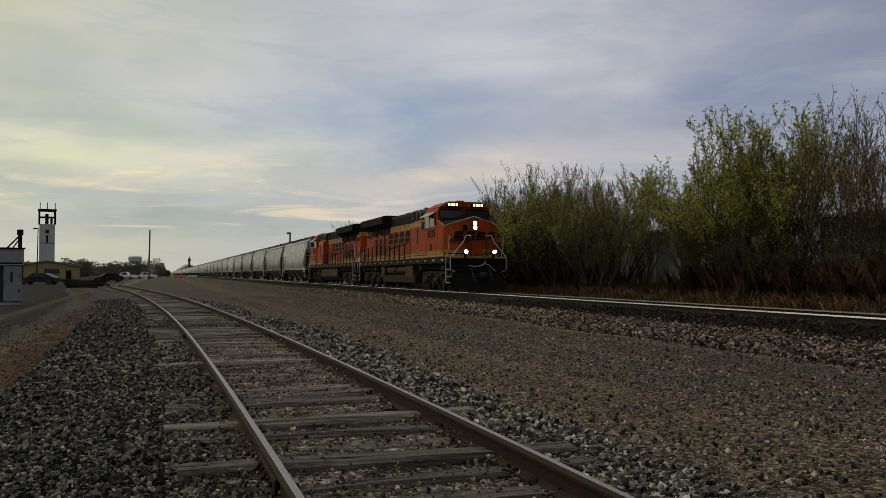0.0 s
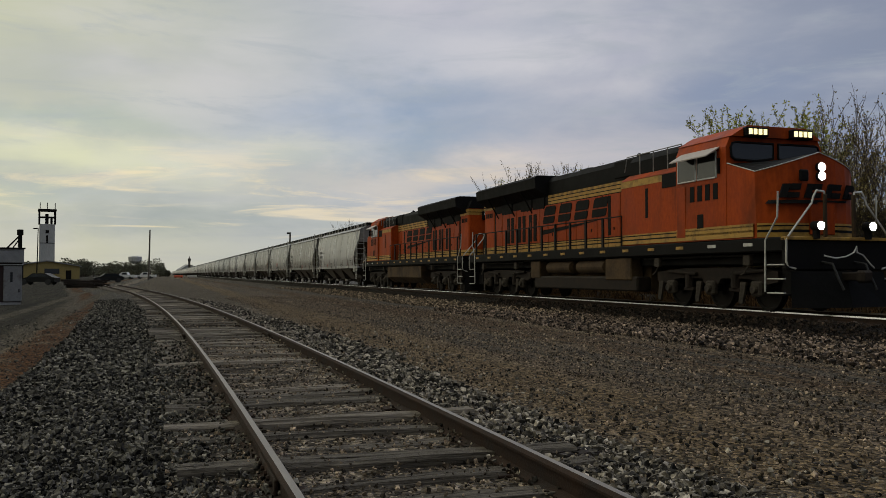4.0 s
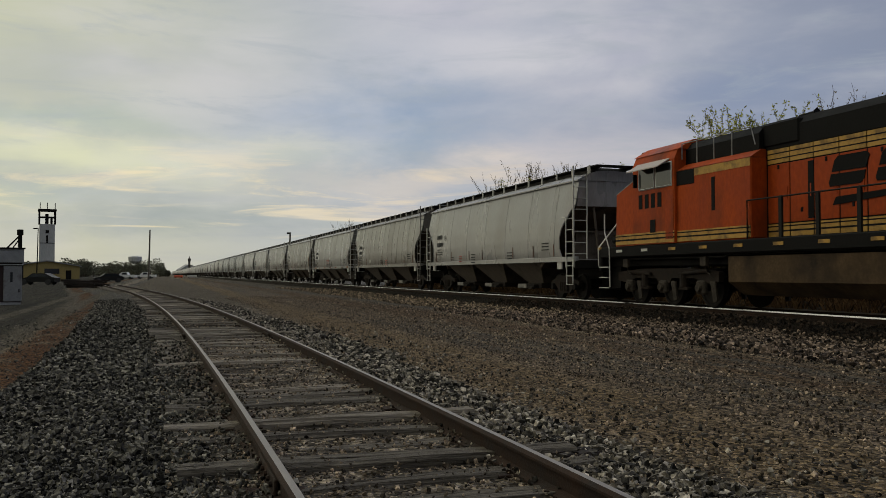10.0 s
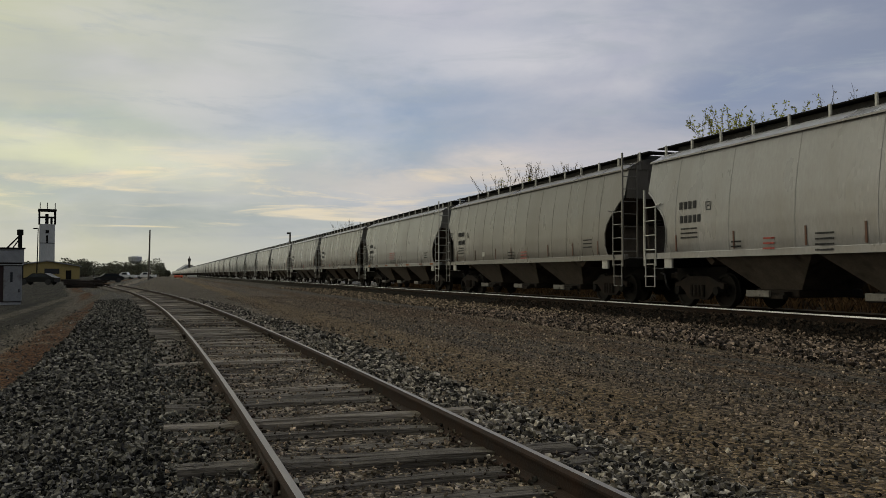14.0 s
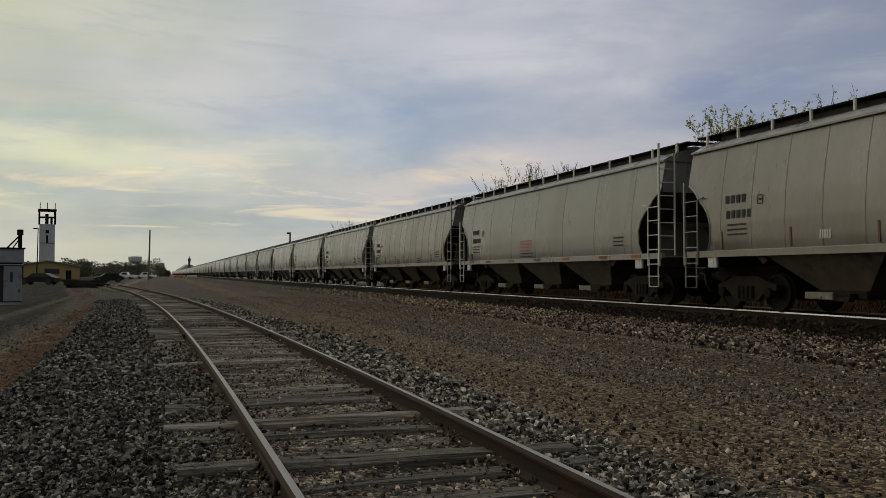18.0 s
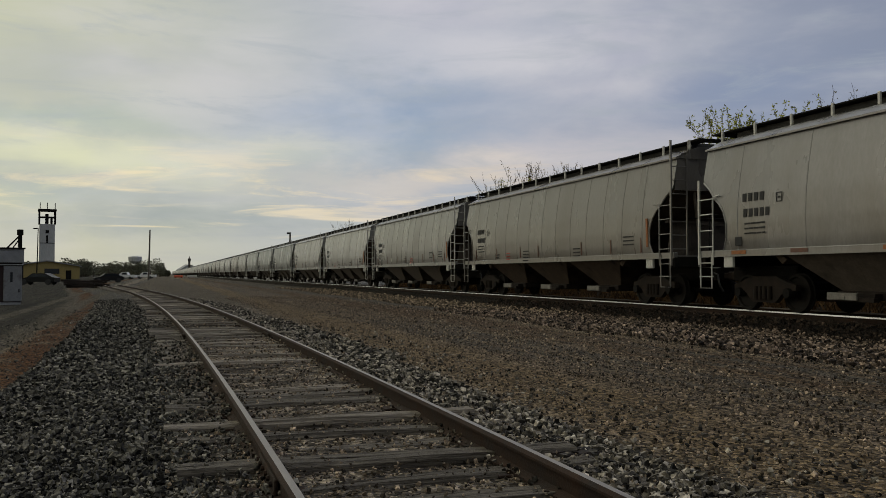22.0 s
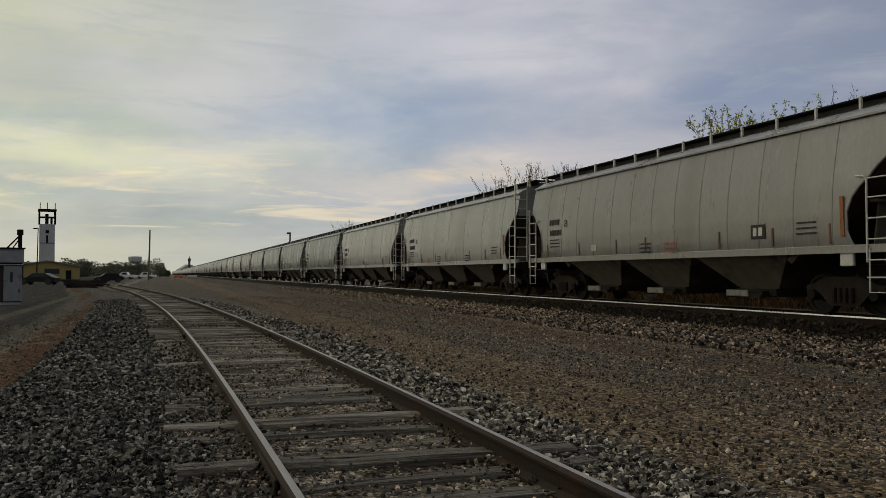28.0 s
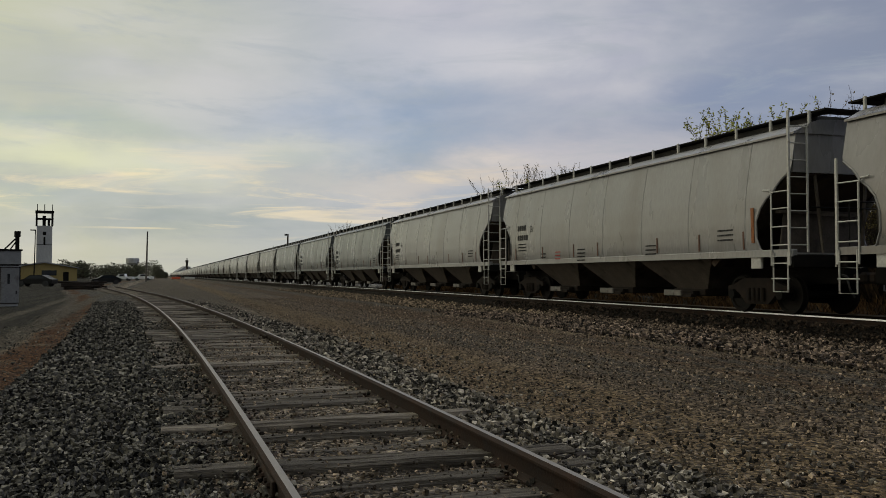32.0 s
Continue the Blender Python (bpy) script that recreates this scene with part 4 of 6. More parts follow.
            part("placard", lambda: Shape().box(-0.005, 0.005, -0.13, 0.13, -0.11, 0.11, 0.03), M["stencil"], c, "small dark placard", at=pose(-half_width(1.75) - 0.012, 7.0, 1.72), key="placard")
        if index == 4:
            part("placard", lambda: Shape().box(-0.006, 0.006, -0.26, 0.26, -0.17, 0.17, 0.02), M["stencil"], c, "black placard with pale bars", at=pose(-half_width(1.9) - 0.014, -4.7, 1.92), key="board")
            part("placard", lambda: Shape().box(-0.006, 0.006, -0.16, -0.02, -0.10, 0.10).box(-0.006, 0.006, 0.04, 0.17, -0.10, 0.10), M["white_paint"], c, "pale bars of the placard", at=pose(-half_width(1.9) - 0.018, -4.7, 1.92), key="board_bars")
        pal = [-7.42, -5.2, -3.2, 0.3, 2.0, 4.5, 7.0] if index != 2 else []
        for y in pal:
            z = 1.75
            for sd in (-1, 1):
                lean = math.degrees(math.atan((half_width(z + 0.25) - half_width(z - 0.2)) / 0.45)) * -sd
                part("reflector", lambda: Shape().box(-0.006, 0.006, -0.028, 0.028, -0.22, 0.22), M["reflector"], c, "dull dark reflective strip", at=pose(sd * (half_width(z) + 0.012), y if y > -7.2 else -7.0, z + 0.02, 0, -lean * 0.5, 0), key="reflector")
        if index in (3, 4, 5):
            for sd in (-1, 1):
                part("reflector", lambda: Shape().box(-0.008, 0.008, -0.05, 0.05, -0.42, 0.42), M["orange_bar"], c, "tall rusty orange reflective bar", at=pose(sd * (half_width(2.1) + 0.014), -sd * -7.35, 2.12, 0, sd * 1.5, 0), key="orange_bar")
        # reporting marks and notices, as bars
        for y0, z0, n, w, m in marks_of(index):
            lie = pose(-half_width(z0) - 0.014, 0, z0, 0, -2.0, 180)
            if n == 1:
                # one block for each figure
                g = 4 if z0 > 2.6 else 5
                for i in range(g):
                    part("marking", lambda: Shape().box(-0.004, 0.004, 0, w / g * 0.62, -0.10, 0.10), M[m], c, "painted figure block", at=lie @ pose(0, y0 + w * i / g, 0), key="figure%.2f" % (w / g))
                continue

            def rows():
                s = Shape()
                for k in range(n):
                    for i in range(13):
                        a, z = y0 + w * i / 13, -k * 0.12
                        s.box(-0.004, 0.004, a, a + w / 13 * (0.6 + 0.125 * ((i * 7 + k) % 3)), z - 0.02, z + 0.02)
                return s
            part("small_print", rows, M[m], c, "rows of small painted print", at=lie, key="rows%s%d%.2f%.2f" % (m, n, y0, z0))["kind"] = "stuff"
        for sd in (-1, 1):
            part("marking", lambda: Shape().box(-0.004, 0.004, -0.16, 0.16, 0.13, 0.16).box(-0.004, 0.004, -0.16, 0.16, -0.16, -0.13).box(-0.004, 0.004, -0.16, -0.13, -0.13, 0.13).box(-0.004, 0.004, 0.13, 0.16, -0.13, 0.13).box(-0.004, 0.004, -0.06, 0.06, -0.03, 0.03),
                 M["stencil"], c, "small outlined stencil square", at=pose(sd * (half_width(2.7) + 0.014), sd * -5.55, 2.7, 0, sd * 2.0, 0) @ Matrix.Diagonal((1, 0.62, 0.7, 1)), key="square")
        for e in (-1, 1):
            for sd in (-1, 1):
                part("jacking_pad", lambda: Shape().box(-0.04, 0.04, -0.18, 0.18, 1.08, 1.38, 0.015).box(-0.05, 0.0, -0.08, 0.08, 1.15, 1.28), M["white_paint"], c, at=pose(sd * 1.56, e * (7.0 + G), 0), key="pad")
    movers.append((c, MIDDLES[index], 0))
    return c



def bar(pts, r=0.02, sides=6):
    return Shape().tube(pts, r, sides)


def loco_truck(parent, y, sense):
    tr = part("truck", lambda: Shape().box(-0.8, 0.8, -2.4, 2.4, 0.62, 0.85, 0.04), M["steel_dark"], parent, "grimy three-axle truck", at=pose(0, y, 0), key="loco_bolster")

    def side():
        s = Shape()
        s.extrude([(-2.6, 0.72), (-2.6, 0.98), (-1.2, 1.08), (1.2, 1.08), (2.6, 0.98), (2.6, 0.72), (2.2, 0.66), (1.5, 0.80), (0.4, 0.80), (0.3, 0.66), (-0.3, 0.66), (-0.4, 0.80), (-1.5, 0.80), (-2.2, 0.66)], -0.08, 0.08, axis="x")
        for o in (-1.0, 1.0):
            s.tube([(-0.06, o, 0.55), (-0.06, o, 0.98)], 0.13, 10)
            s.box(-0.12, 0.05, o - 0.22, o + 0.22, 0.46, 0.56, 0.02)
        s.tube([(-0.14, -2.2, 1.0), (-0.14, -0.9, 0.92)], 0.05, 8)
        s.tube([(-0.14, 0.6, 0.92), (-0.14, 1.9, 1.0)], 0.05, 8)
        return s
    for sd in (-1, 1):
        part("side_frame", side, M["steel_rust"], tr, at=pose(sd * 1.08, 0, 0, 0, 0, 0 if sd < 0 else 180), key="loco_side")
        for o in (-1.85, 0, 1.85):
            part("bearing", lambda: Shape().box(-0.12, 0.06, -0.2, 0.2, 0.36, 0.74, 0.05).lathe([(-0.2, 0.1), (-0.1, 0.14)], (0, 0, 0.54), "x", 10), M["dusty_steel"], tr, at=pose(sd * 1.12, o, 0, 0, 0, 0 if sd < 0 else 180), key="loco_bearing")
            part("brake_hanger", lambda: Shape().extrude([(-0.1, 0.72), (0.12, 0.72), (0.2, 0.2), (0.05, 0.16)], -0.03, 0.03, axis="x"), M["dusty_steel"], tr, at=pose(sd * 1.16, o + 0.5, 0), key="hanger")
    for o in (-1.85, 0, 1.85):
        w = part("wheelset", lambda: wheelset_shape(0.53), M["wheel"], tr, "worn steel wheelset", at=pose(0, o, 0.53), key="loco_wheelset")
        rollers.append((w, (0, o, 0.53), 0.53, sense))


def build_loco(first):
    """Its cab end points to -y. The first of the two runs cab first, the second is turned about."""
    label = ("orange and black diesel locomotive with yellow stripes and lit headlights, leading" if first else "orange and black diesel locomotive with yellow stripes, coupled backwards")
    c = thing("locomotive", label, "locomotive", group="locomotives of the grain train")
    sense = 1 if first else -1
    O, K, Y, W = M["orange"], M["black_paint"], M["yellow"], M["white_paint"]
    part("frame", lambda: Shape().box(-1.50, 1.50, -10.70, 10.50, 1.44, 1.78, 0.03).box(-1.1, 1.1, -10.6, 10.4, 1.15, 1.46, 0.03), K, c, "black walkway frame", key="loco_frame")
    for i in range(14):
        for sd in (-1, 1):
            part("frame_tag", lambda: Shape().box(-0.006, 0.006, -0.17, 0.17, -0.04, 0.04), Y if i not in (0, 1) else W, c, "small yellow reflective tag", at=pose(sd * 1.505, -9.4 + i * 1.45, 1.63), key="tag")
    def cab_part(name, shape, material, parent, label="", at=None, key=None):
        """A part of the nose or the cab, which stand forward on the frame."""
        fwd = Matrix.Translation((0, -0.35, 0)) if parent is c else Matrix.Identity(4)
        return part(name, shape, material, parent, label, fwd if at is None else fwd @ at, key)

    def front(x):
        """The nose is rounded in plan."""
        return -9.84 + 0.52 * (abs(x) / 1.46) ** 3.2

    XS = [-1.46, -1.40, -1.28, -1.1, -0.85, -0.5, 0.0, 0.5, 0.85, 1.1, 1.28, 1.40, 1.46]

    def band(z0, z1, off):
        """A strip of paint wrapped round the nose."""
        s = Shape()
        for a, b in zip(XS, XS[1:]):
            s.add([(a, front(a) - off, z0), (b, front(b) - off, z0), (b, front(b) - off, z1), (a, front(a) - off, z1), (a, front(a) + 0.02, z0), (b, front(b) + 0.02, z0), (b, front(b) + 0.02, z1), (a, front(a) + 0.02, z1)],
                  [(0, 1, 2, 3), (4, 7, 6, 5), (0, 4, 5, 1), (3, 2, 6, 7)])
        return s

    def brow(x):
        """Height of the nose's front edge: a low gable."""
        return 3.86 - 0.46 * abs(x) / 1.46

    def nose():
        s = Shape()
        n = len(XS)
        s.v = [(x, front(x), 1.78) for x in XS] + [(x, front(x) + 0.06, brow(x)) for x in XS]
        s.f = [(i, i + 1, n + i + 1, n + i) for i in range(n - 1)]
        s.mi = [0] * len(s.f)
        for sd in (-1, 1):
            s.add([(sd * 1.46, front(1.46), 1.78), (sd * 1.49, -8.2, 1.78), (sd * 1.49, -8.2, 3.72), (sd * 1.46, front(1.46) + 0.06, brow(1.46))], [(0, 1, 2, 3)])
        return s

    def nose_top():
        s = Shape()
        n = len(XS)
        s.v = [(x, front(x) + 0.06, brow(x)) for x in XS] + [(x * 1.49 / 1.46, -8.2, 3.86 - 0.14 * abs(x) / 1.46) for x in XS]
        s.f = [(i, i + 1, n + i + 1, n + i) for i in range(n - 1)]
        s.mi = [0] * len(s.f)
        return s

    # nose with its hipped top
    cab_part("nose", nose, O, c, key="nose")
    cab_part("nose_top", nose_top, K, c, "black anti-glare nose top", key="nose_top")
    cab_part("nose_trim", lambda: Shape().tube([(-1.49, -8.25, 3.73)] + [(x, front(x) + 0.05, brow(x) + 0.005) for x in XS] + [(1.49, -8.25, 3.73)], 0.013, 5), W, c, "thin pale edge line of the nose", key="nose_trim")
    cab_part("nose_stripe", lambda: band(1.80, 2.14, 0.012), Y, c, "yellow stripe round the nose", key="nose_stripe")
    cab_part("nose_band", lambda: band(1.92, 1.98, 0.02).add(band(2.06, 2.09, 0.02).v, band(2.06, 2.09, 0.02).f), K, c, key="nose_band")
    cab_part("nose_door", lambda: Shape().box(-0.36, 0.36, -9.90, -9.80, 1.86, 2.70, 0.015), O, c, key="nose_door")
    cab_part("nose_plate", lambda: Shape().box(-0.13, 0.13, -9.90, -9.82, -0.14, 0.14, 0.03), K, c, "dark square vent plate", at=pose(-0.52, 0, 3.28), key="nose_plate")

    def stroke(x0, x1, z0, z1, lean):
        """A slanted black stroke that follows the curve of the nose."""
        k, s = max(2, int((x1 - x0) / 0.1)), Shape()
        for i in range(k + 1):
            x = x0 + (x1 - x0) * i / k
            y = front(max(-1.44, min(1.44, x + lean / 2))) - 0.078
            s.v += [(x, y, z0), (x + lean, y, z1), (x + lean, y + 0.05, z1), (x, y + 0.05, z0)]
        for i in range(k):
            s.f += [(i * 4 + q, i * 4 + (q + 1) % 4, i * 4 + 4 + (q + 1) % 4, i * 4 + 4 + q) for q in range(4)]
        s.f += [(0, 1, 2, 3), (k * 4 + 3, k * 4 + 2, k * 4 + 1, k * 4)]
        s.mi = [0] * len(s.f)
        return s
    marks = [(-1.36, -0.2, 2.60, 2.69, 0.10), (-0.2, 0.7, 2.64, 2.69, 0.05)]
    for x in (-1.12, -0.53, 0.06, 0.65):
        marks += [(x, x + 0.15, 2.74, 3.08, 0.12), (x + 0.17, x + 0.44, 2.74, 2.87, 0.04), (x + 0.23, x + 0.48, 2.93, 3.08, 0.04)]
    for k, w in enumerate(marks):
        cab_part("nose_emblem", lambda: stroke(*w), K, c, "black slanted emblem stroke", key="nose_emblem%d" % k)
    # cab
    cab_prof = [(-1.50, 1.79), (1.50, 1.79), (1.50, 4.16), (1.38, 4.42), (1.0, 4.66), (-1.0, 4.66), (-1.38, 4.42), (-1.50, 4.16)]
    cab_part("cab", lambda: Shape().extrude(cab_prof, -8.22, -6.00), O, c, key="cab")
    cab_part("cab_roof", lambda: Shape().extrude([(-1.40, 4.43), (-1.0, 4.668), (-0.9, 4.72), (0.9, 4.72), (1.0, 4.668), (1.40, 4.43)], -8.32, -5.95).box(-0.22, 0.22, -7.7, -7.0, 4.71, 4.84, 0.05), O, c, key="cab_roof")
    for sd in (-1, 1):
        cab_part("windshield", lambda: Shape().extrude([(0.08, 3.90), (0.08, 4.28), (1.24, 4.28), (1.33, 4.25), (1.38, 4.14), (1.36, 3.92), (1.26, 3.84), (0.6, 3.82)], -8.26, -8.20), M["glass"], c, "dark cab windshield", at=pose(0, 0, 0) if sd > 0 else Matrix.Diagonal((-1, 1, 1, 1)), key="windshield")
        cab_part("windshield_frame", lambda: Shape().tube([(0.08, -8.26, 3.90), (0.08, -8.26, 4.28), (1.24, -8.26, 4.28), (1.33, -8.26, 4.25), (1.38, -8.26, 4.14), (1.36, -8.26, 3.92), (1.26, -8.26, 3.84), (0.6, -8.26, 3.82), (0.08, -8.26, 3.90)], 0.032, 5), K, c, at=pose(0, 0, 0) if sd > 0 else Matrix.Diagonal((-1, 1, 1, 1)), key="wframe")
        for y0, y1 in ((-7.85, -7.0), (-6.95, -6.1)):
            cab_part("side_window", lambda: Shape().box(-0.02, 0.02, -0.4, 0.4, 3.42, 4.08, 0.01), M["glass"], c, "dark cab side window", at=pose(sd * 1.505, (y0 + y1) / 2, 0), key="side_window")
            cab_part("window_frame", lambda: Shape().tube([(0, -0.4, 3.42), (0, -0.4, 4.08), (0, 0.4, 4.08), (0, 0.4, 3.42), (0, -0.4, 3.42)], 0.03, 5), M["cloud_metal"], c, at=pose(sd * 1.51, (y0 + y1) / 2, 0), key="side_frame_w")
        cab_part("sunshade", lambda: Shape().extrude([(0, 4.16), (0.40, 3.93), (0.40, 3.96), (0, 4.20)], -7.95, -6.25), M["shade_paint"], c, "pale hinged sunshade over the cab window", at=pose(1.49, 0, 0) if sd > 0 else Matrix.Translation((-1.49, -14.2, 0)) @ pose(0, 0, 0, 0, 0, 180), key="sunshade")
        cab_part("mirror", lambda: Shape().box(-0.02, 0.1, -0.03, 0.03, 3.5, 3.9, 0.01), K, c, at=pose(sd * 1.55, -7.95, 0), key="mirror")
        # number boards: glowing panels whose figures are plain bars
        nb = cab_part("number_board", lambda: Shape().box(-0.34, 0.34, -8.46, -8.2, 4.42, 4.66, 0.02), K, c, at=pose(sd * 0.70, 0, 0), key="nboard")
        cab_part("board_face", lambda: Shape().box(-0.28, -0.18, -8.472, -8.45, 4.47, 4.61).box(-0.13, -0.03, -8.472, -8.45, 4.47, 4.61).box(0.02, 0.12, -8.472, -8.45, 4.47, 4.61).box(0.17, 0.27, -8.472, -8.45, 4.47, 4.61),
             M["board_glow"] if first else M["black_paint"], nb, "glowing figure blocks" if first else "", key="board_face")
        for i in range(4):
            cab_part("cab_marking", lambda: Shape().box(-0.005, 0.005, 0.0, 0.20, -0.21, 0.21), K, c, "black painted figure block", at=pose(sd * 1.505, -7.88 + i * 0.34, 3.06), key="cabmark")
        cab_part("cab_door", lambda: Shape().box(-0.01, 0.012, -6.45, -6.05, 1.9, 3.3, 0.01), O, c, at=pose(sd * 1.505, 0, 0), key="cab_door")
        cab_part("cab_stripe", lambda: Shape().box(-0.006, 0.008, -9.25, -6.02, 1.82, 2.14), Y, c, "yellow cab stripe", at=pose(sd * 1.505, 0, 0), key="cab_stripe")
        cab_part("stripe_band", lambda: Shape().box(-0.006, 0.012, -9.25, -6.02, 1.93, 1.98).box(-0.006, 0.012, -9.25, -6.02, 2.06, 2.09), K, c, at=pose(sd * 1.505, 0, 0), key="cab_band")
        cab_part("vent", lambda: Shape().box(-0.01, 0.015, -7.25, -6.98, 2.12, 2.50, 0.01), K, c, at=pose(sd * 1.505, 0, 0), key="cab_vent")
    # lights
    for z in (3.50, 3.28):
        h = cab_part("headlight", lambda: Shape().lathe([(-0.16, 0.12), (0.3, 0.12)], axis="y", sides=16), K, c, at=pose(0, -9.72, z), key="headlight")
        cab_part("lens", lambda: Shape().lathe([(-0.19, 0.06), (-0.175, 0.10), (-0.16, 0.105)], axis="y", sides=16), M["lamp_glow"] if first else M["glass"], h, "bright lit lens" if first else "", key="lens")
    for sd in (-1, 1):
        h = part("ditch_light", lambda: Shape().lathe([(-0.14, 0.11), (0.1, 0.11)], axis="y", sides=16).box(-0.05, 0.05, -0.05, 0.08, -0.3, -0.08), K, c, at=pose(sd * 0.75, -10.87, 2.03), key="ditch")
        part("lens", lambda: Shape().lathe([(-0.17, 0.06), (-0.155, 0.095), (-0.14, 0.1)], axis="y", sides=16), M["lamp_glow"] if first else M["glass"], h, "bright lit lens" if first else "", key="dlens")
    # pilot, plow, steps, rails at both ends
    for e in (-1, 1):
        turn = pose(0, -0.45, 0) if e < 0 else pose(0, 0.25, 0, 0, 0, 180)
        part("pilot", lambda: Shape().box(-1.5, 1.5, -10.30, -10.1, 1.0, 1.72, 0.04), K, c, "black pilot sheet", at=turn, key="pilot")
        part("plow", lambda: Shape().add([(-1.35, -10.25, 0.98), (0, -10.5, 0.98), (1.35, -10.25, 0.98), (-1.42, -10.35, 0.14), (0, -10.7, 0.14), (1.42, -10.35, 0.14), (0, -10.0, 0.98), (0, -10.0, 0.14)],
                                         [(0, 1, 4, 3), (1, 2, 5, 4), (0, 6, 2, 1), (3, 4, 5, 7), (0, 3, 7, 6), (2, 6, 7, 5)]), K, c, "black snow plow", at=turn, key="plow")
        part("coupler", lambda: Shape().box(-0.12, 0.12, -11.0 if e < 0 else -10.72, -10.3, 0.76, 0.96, 0.03).box(-0.17, 0.14, -11.18 if e < 0 else -10.86, -10.94 if e < 0 else -10.62, 0.72, 1.0, 0.05), M["steel_rust"], c, at=turn, key="loco_coupler%d" % e)
        part("platform", lambda: Shape().box(-1.5, 1.5, -10.36, -10.1, 1.70, 1.78, 0.01), Y if e < 0 else K, c, at=turn, key="platform")
        for x in (-0.5, 0.45):
            part("air_hose", lambda: Shape().tube([(0, -10.3, 1.2), (0.02, -10.6, 1.15), (0.05, -10.75, 0.8), (0.15, -10.8, 0.55)], 0.03, 6), M["rubber"], c, at=turn @ pose(x, 0, 0), key="hose")
        part("lift_bar", lambda: bar([(-0.55, -10.42, 1.34), (-0.3, -10.5, 1.28), (0.0, -10.5, 1.32), (0.22, -10.52, 1.42), (0.3, -10.52, 1.56), (0.3, -10.52, 1.42), (0.5, -10.5, 1.36), (0.72, -10.5, 1.14), (0.85, -10.48, 1.06)], 0.018), W, c, "pale uncoupling bar", at=turn, key="lift_bar")
        for sd in (-1, 1):
            m = turn if sd > 0 else turn @ Matrix.Diagonal((-1, 1, 1, 1))
            part("front_rail", lambda: bar([(0.42, -10.32, 2.72), (0.44, -10.32, 2.84), (0.66, -10.32, 2.86), (0.74, -10.32, 2.74), (0.80, -10.32, 2.56), (1.46, -10.32, 1.80), (1.50, -10.30, 1.70), (1.50, -10.28, 1.20), (1.44, -10.28, 1.08), (1.25, -10.3, 1.04)], 0.024), W, c, "white painted handrail", at=m, key="front_rail")
            part("rail_post", lambda: Shape().box(0.37, 0.46, -10.35, -10.29, 1.78, 2.78, 0.01), M["tank"], c, "dusty brown rail post", at=m, key="end_post")
            part("corner_rail", lambda: bar([(1.50, -9.55, 0.5), (1.50, -9.58, 1.72), (1.46, -9.95, 2.25), (1.45, -9.97, 2.85)], 0.022), W, c, "white painted grab rail", at=m, key="corner_rail")
            st = part("step_well", lambda: Shape().box(1.05, 1.5, -10.25, -9.62, 0.42, 0.46, 0.01).box(1.03, 1.06, -10.25, -9.62, 0.4, 1.46), K, c, at=m, key="step_well")
            for z in (0.47, 0.80, 1.13):
                part("step", lambda: Shape().box(1.46, 1.53, -10.22, -9.66, -0.012, 0.02, 0.005), W, st, "worn step edge", at=pose(0, 0, z), key="step")
    # hood: side doors below, dark roof above, flared radiator at the tail
    part("hood", lambda: Shape().box(-0.95, 0.95, -6.45, 8.70, 1.785, 3.96, 0.02), K, c, "dark hood frame behind the orange doors", key="hood")
    part("auxiliary_cabinet", lambda: Shape().box(-1.42, 1.42, -6.46, -3.2, 1.785, 3.80, 0.03).extrude([(-1.42, 3.80), (1.42, 3.80), (1.1, 4.0), (-1.1, 4.0)], -6.46, -3.2), O, c, key="aux")
    part("hood_roof", lambda: Shape().extrude([(-0.965, 3.96), (-0.965, 4.45), (-0.82, 4.64), (0.82, 4.64), (0.965, 4.45), (0.965, 3.96)], -6.44, 3.10).extrude([(-1.12, 3.98), (-1.12, 4.40), (-0.95, 4.6), (0.95, 4.6), (1.12, 4.40), (1.12, 3.98)], -6.435, -3.25), K, c, "black hood roof", key="hood_roof")
    part("radiator", lambda: Shape().extrude([(-0.97, 3.90), (-1.50, 4.22), (-1.54, 4.62), (-1.40, 4.71), (1.40, 4.71), (1.54, 4.62), (1.50, 4.22), (0.97, 3.90)], 3.10, 9.55).box(-1.2, 1.2, 3.4, 9.3, 4.70, 4.76, 0.02), K, c, "black overhanging radiator hood", key="radiator")
    part("hood_end", lambda: Shape().box(-0.96, 0.96, 8.70, 9.95, 1.785, 4.12, 0.06), O, c, "orange hood end", key="hood_end")
    part("hood_cap", lambda: Shape().extrude([(-0.96, 4.12), (0.96, 4.12), (0.8, 4.5), (-0.8, 4.5)], 9.5, 9.93), K, c, key="hood_cap")
    for z in (3.80, 1.83):
        part("end_stripe", lambda: Shape().box(-0.972, 0.972, 8.72, 9.96, 0, 0.28), Y, c, at=pose(0, 0, z), key="end_stripe")
    for z in (3.92, 1.95):
        part("end_band", lambda: Shape().box(-0.978, 0.978, 8.72, 9.966, 0, 0.035), K, c, at=pose(0, 0, z), key="end_band")
    for sd in (-1, 1):
        part("end_marking", lambda: Shape().box(-0.006, 0.006, 8.95, 9.1, 3.45, 3.65).box(-0.006, 0.006, 9.16, 9.31, 3.45, 3.65).box(-0.006, 0.006, 9.37, 9.52, 3.45, 3.65).box(-0.006, 0.006, 9.58, 9.73, 3.45, 3.65), K, c, at=pose(sd * 0.963, 0, 0), key="end_marking")
    rl = part("rear_light", lambda: Shape().box(-0.3, 0.3, 9.95, 10.12, 3.55, 4.0, 0.05), K, c, key="rear_light")
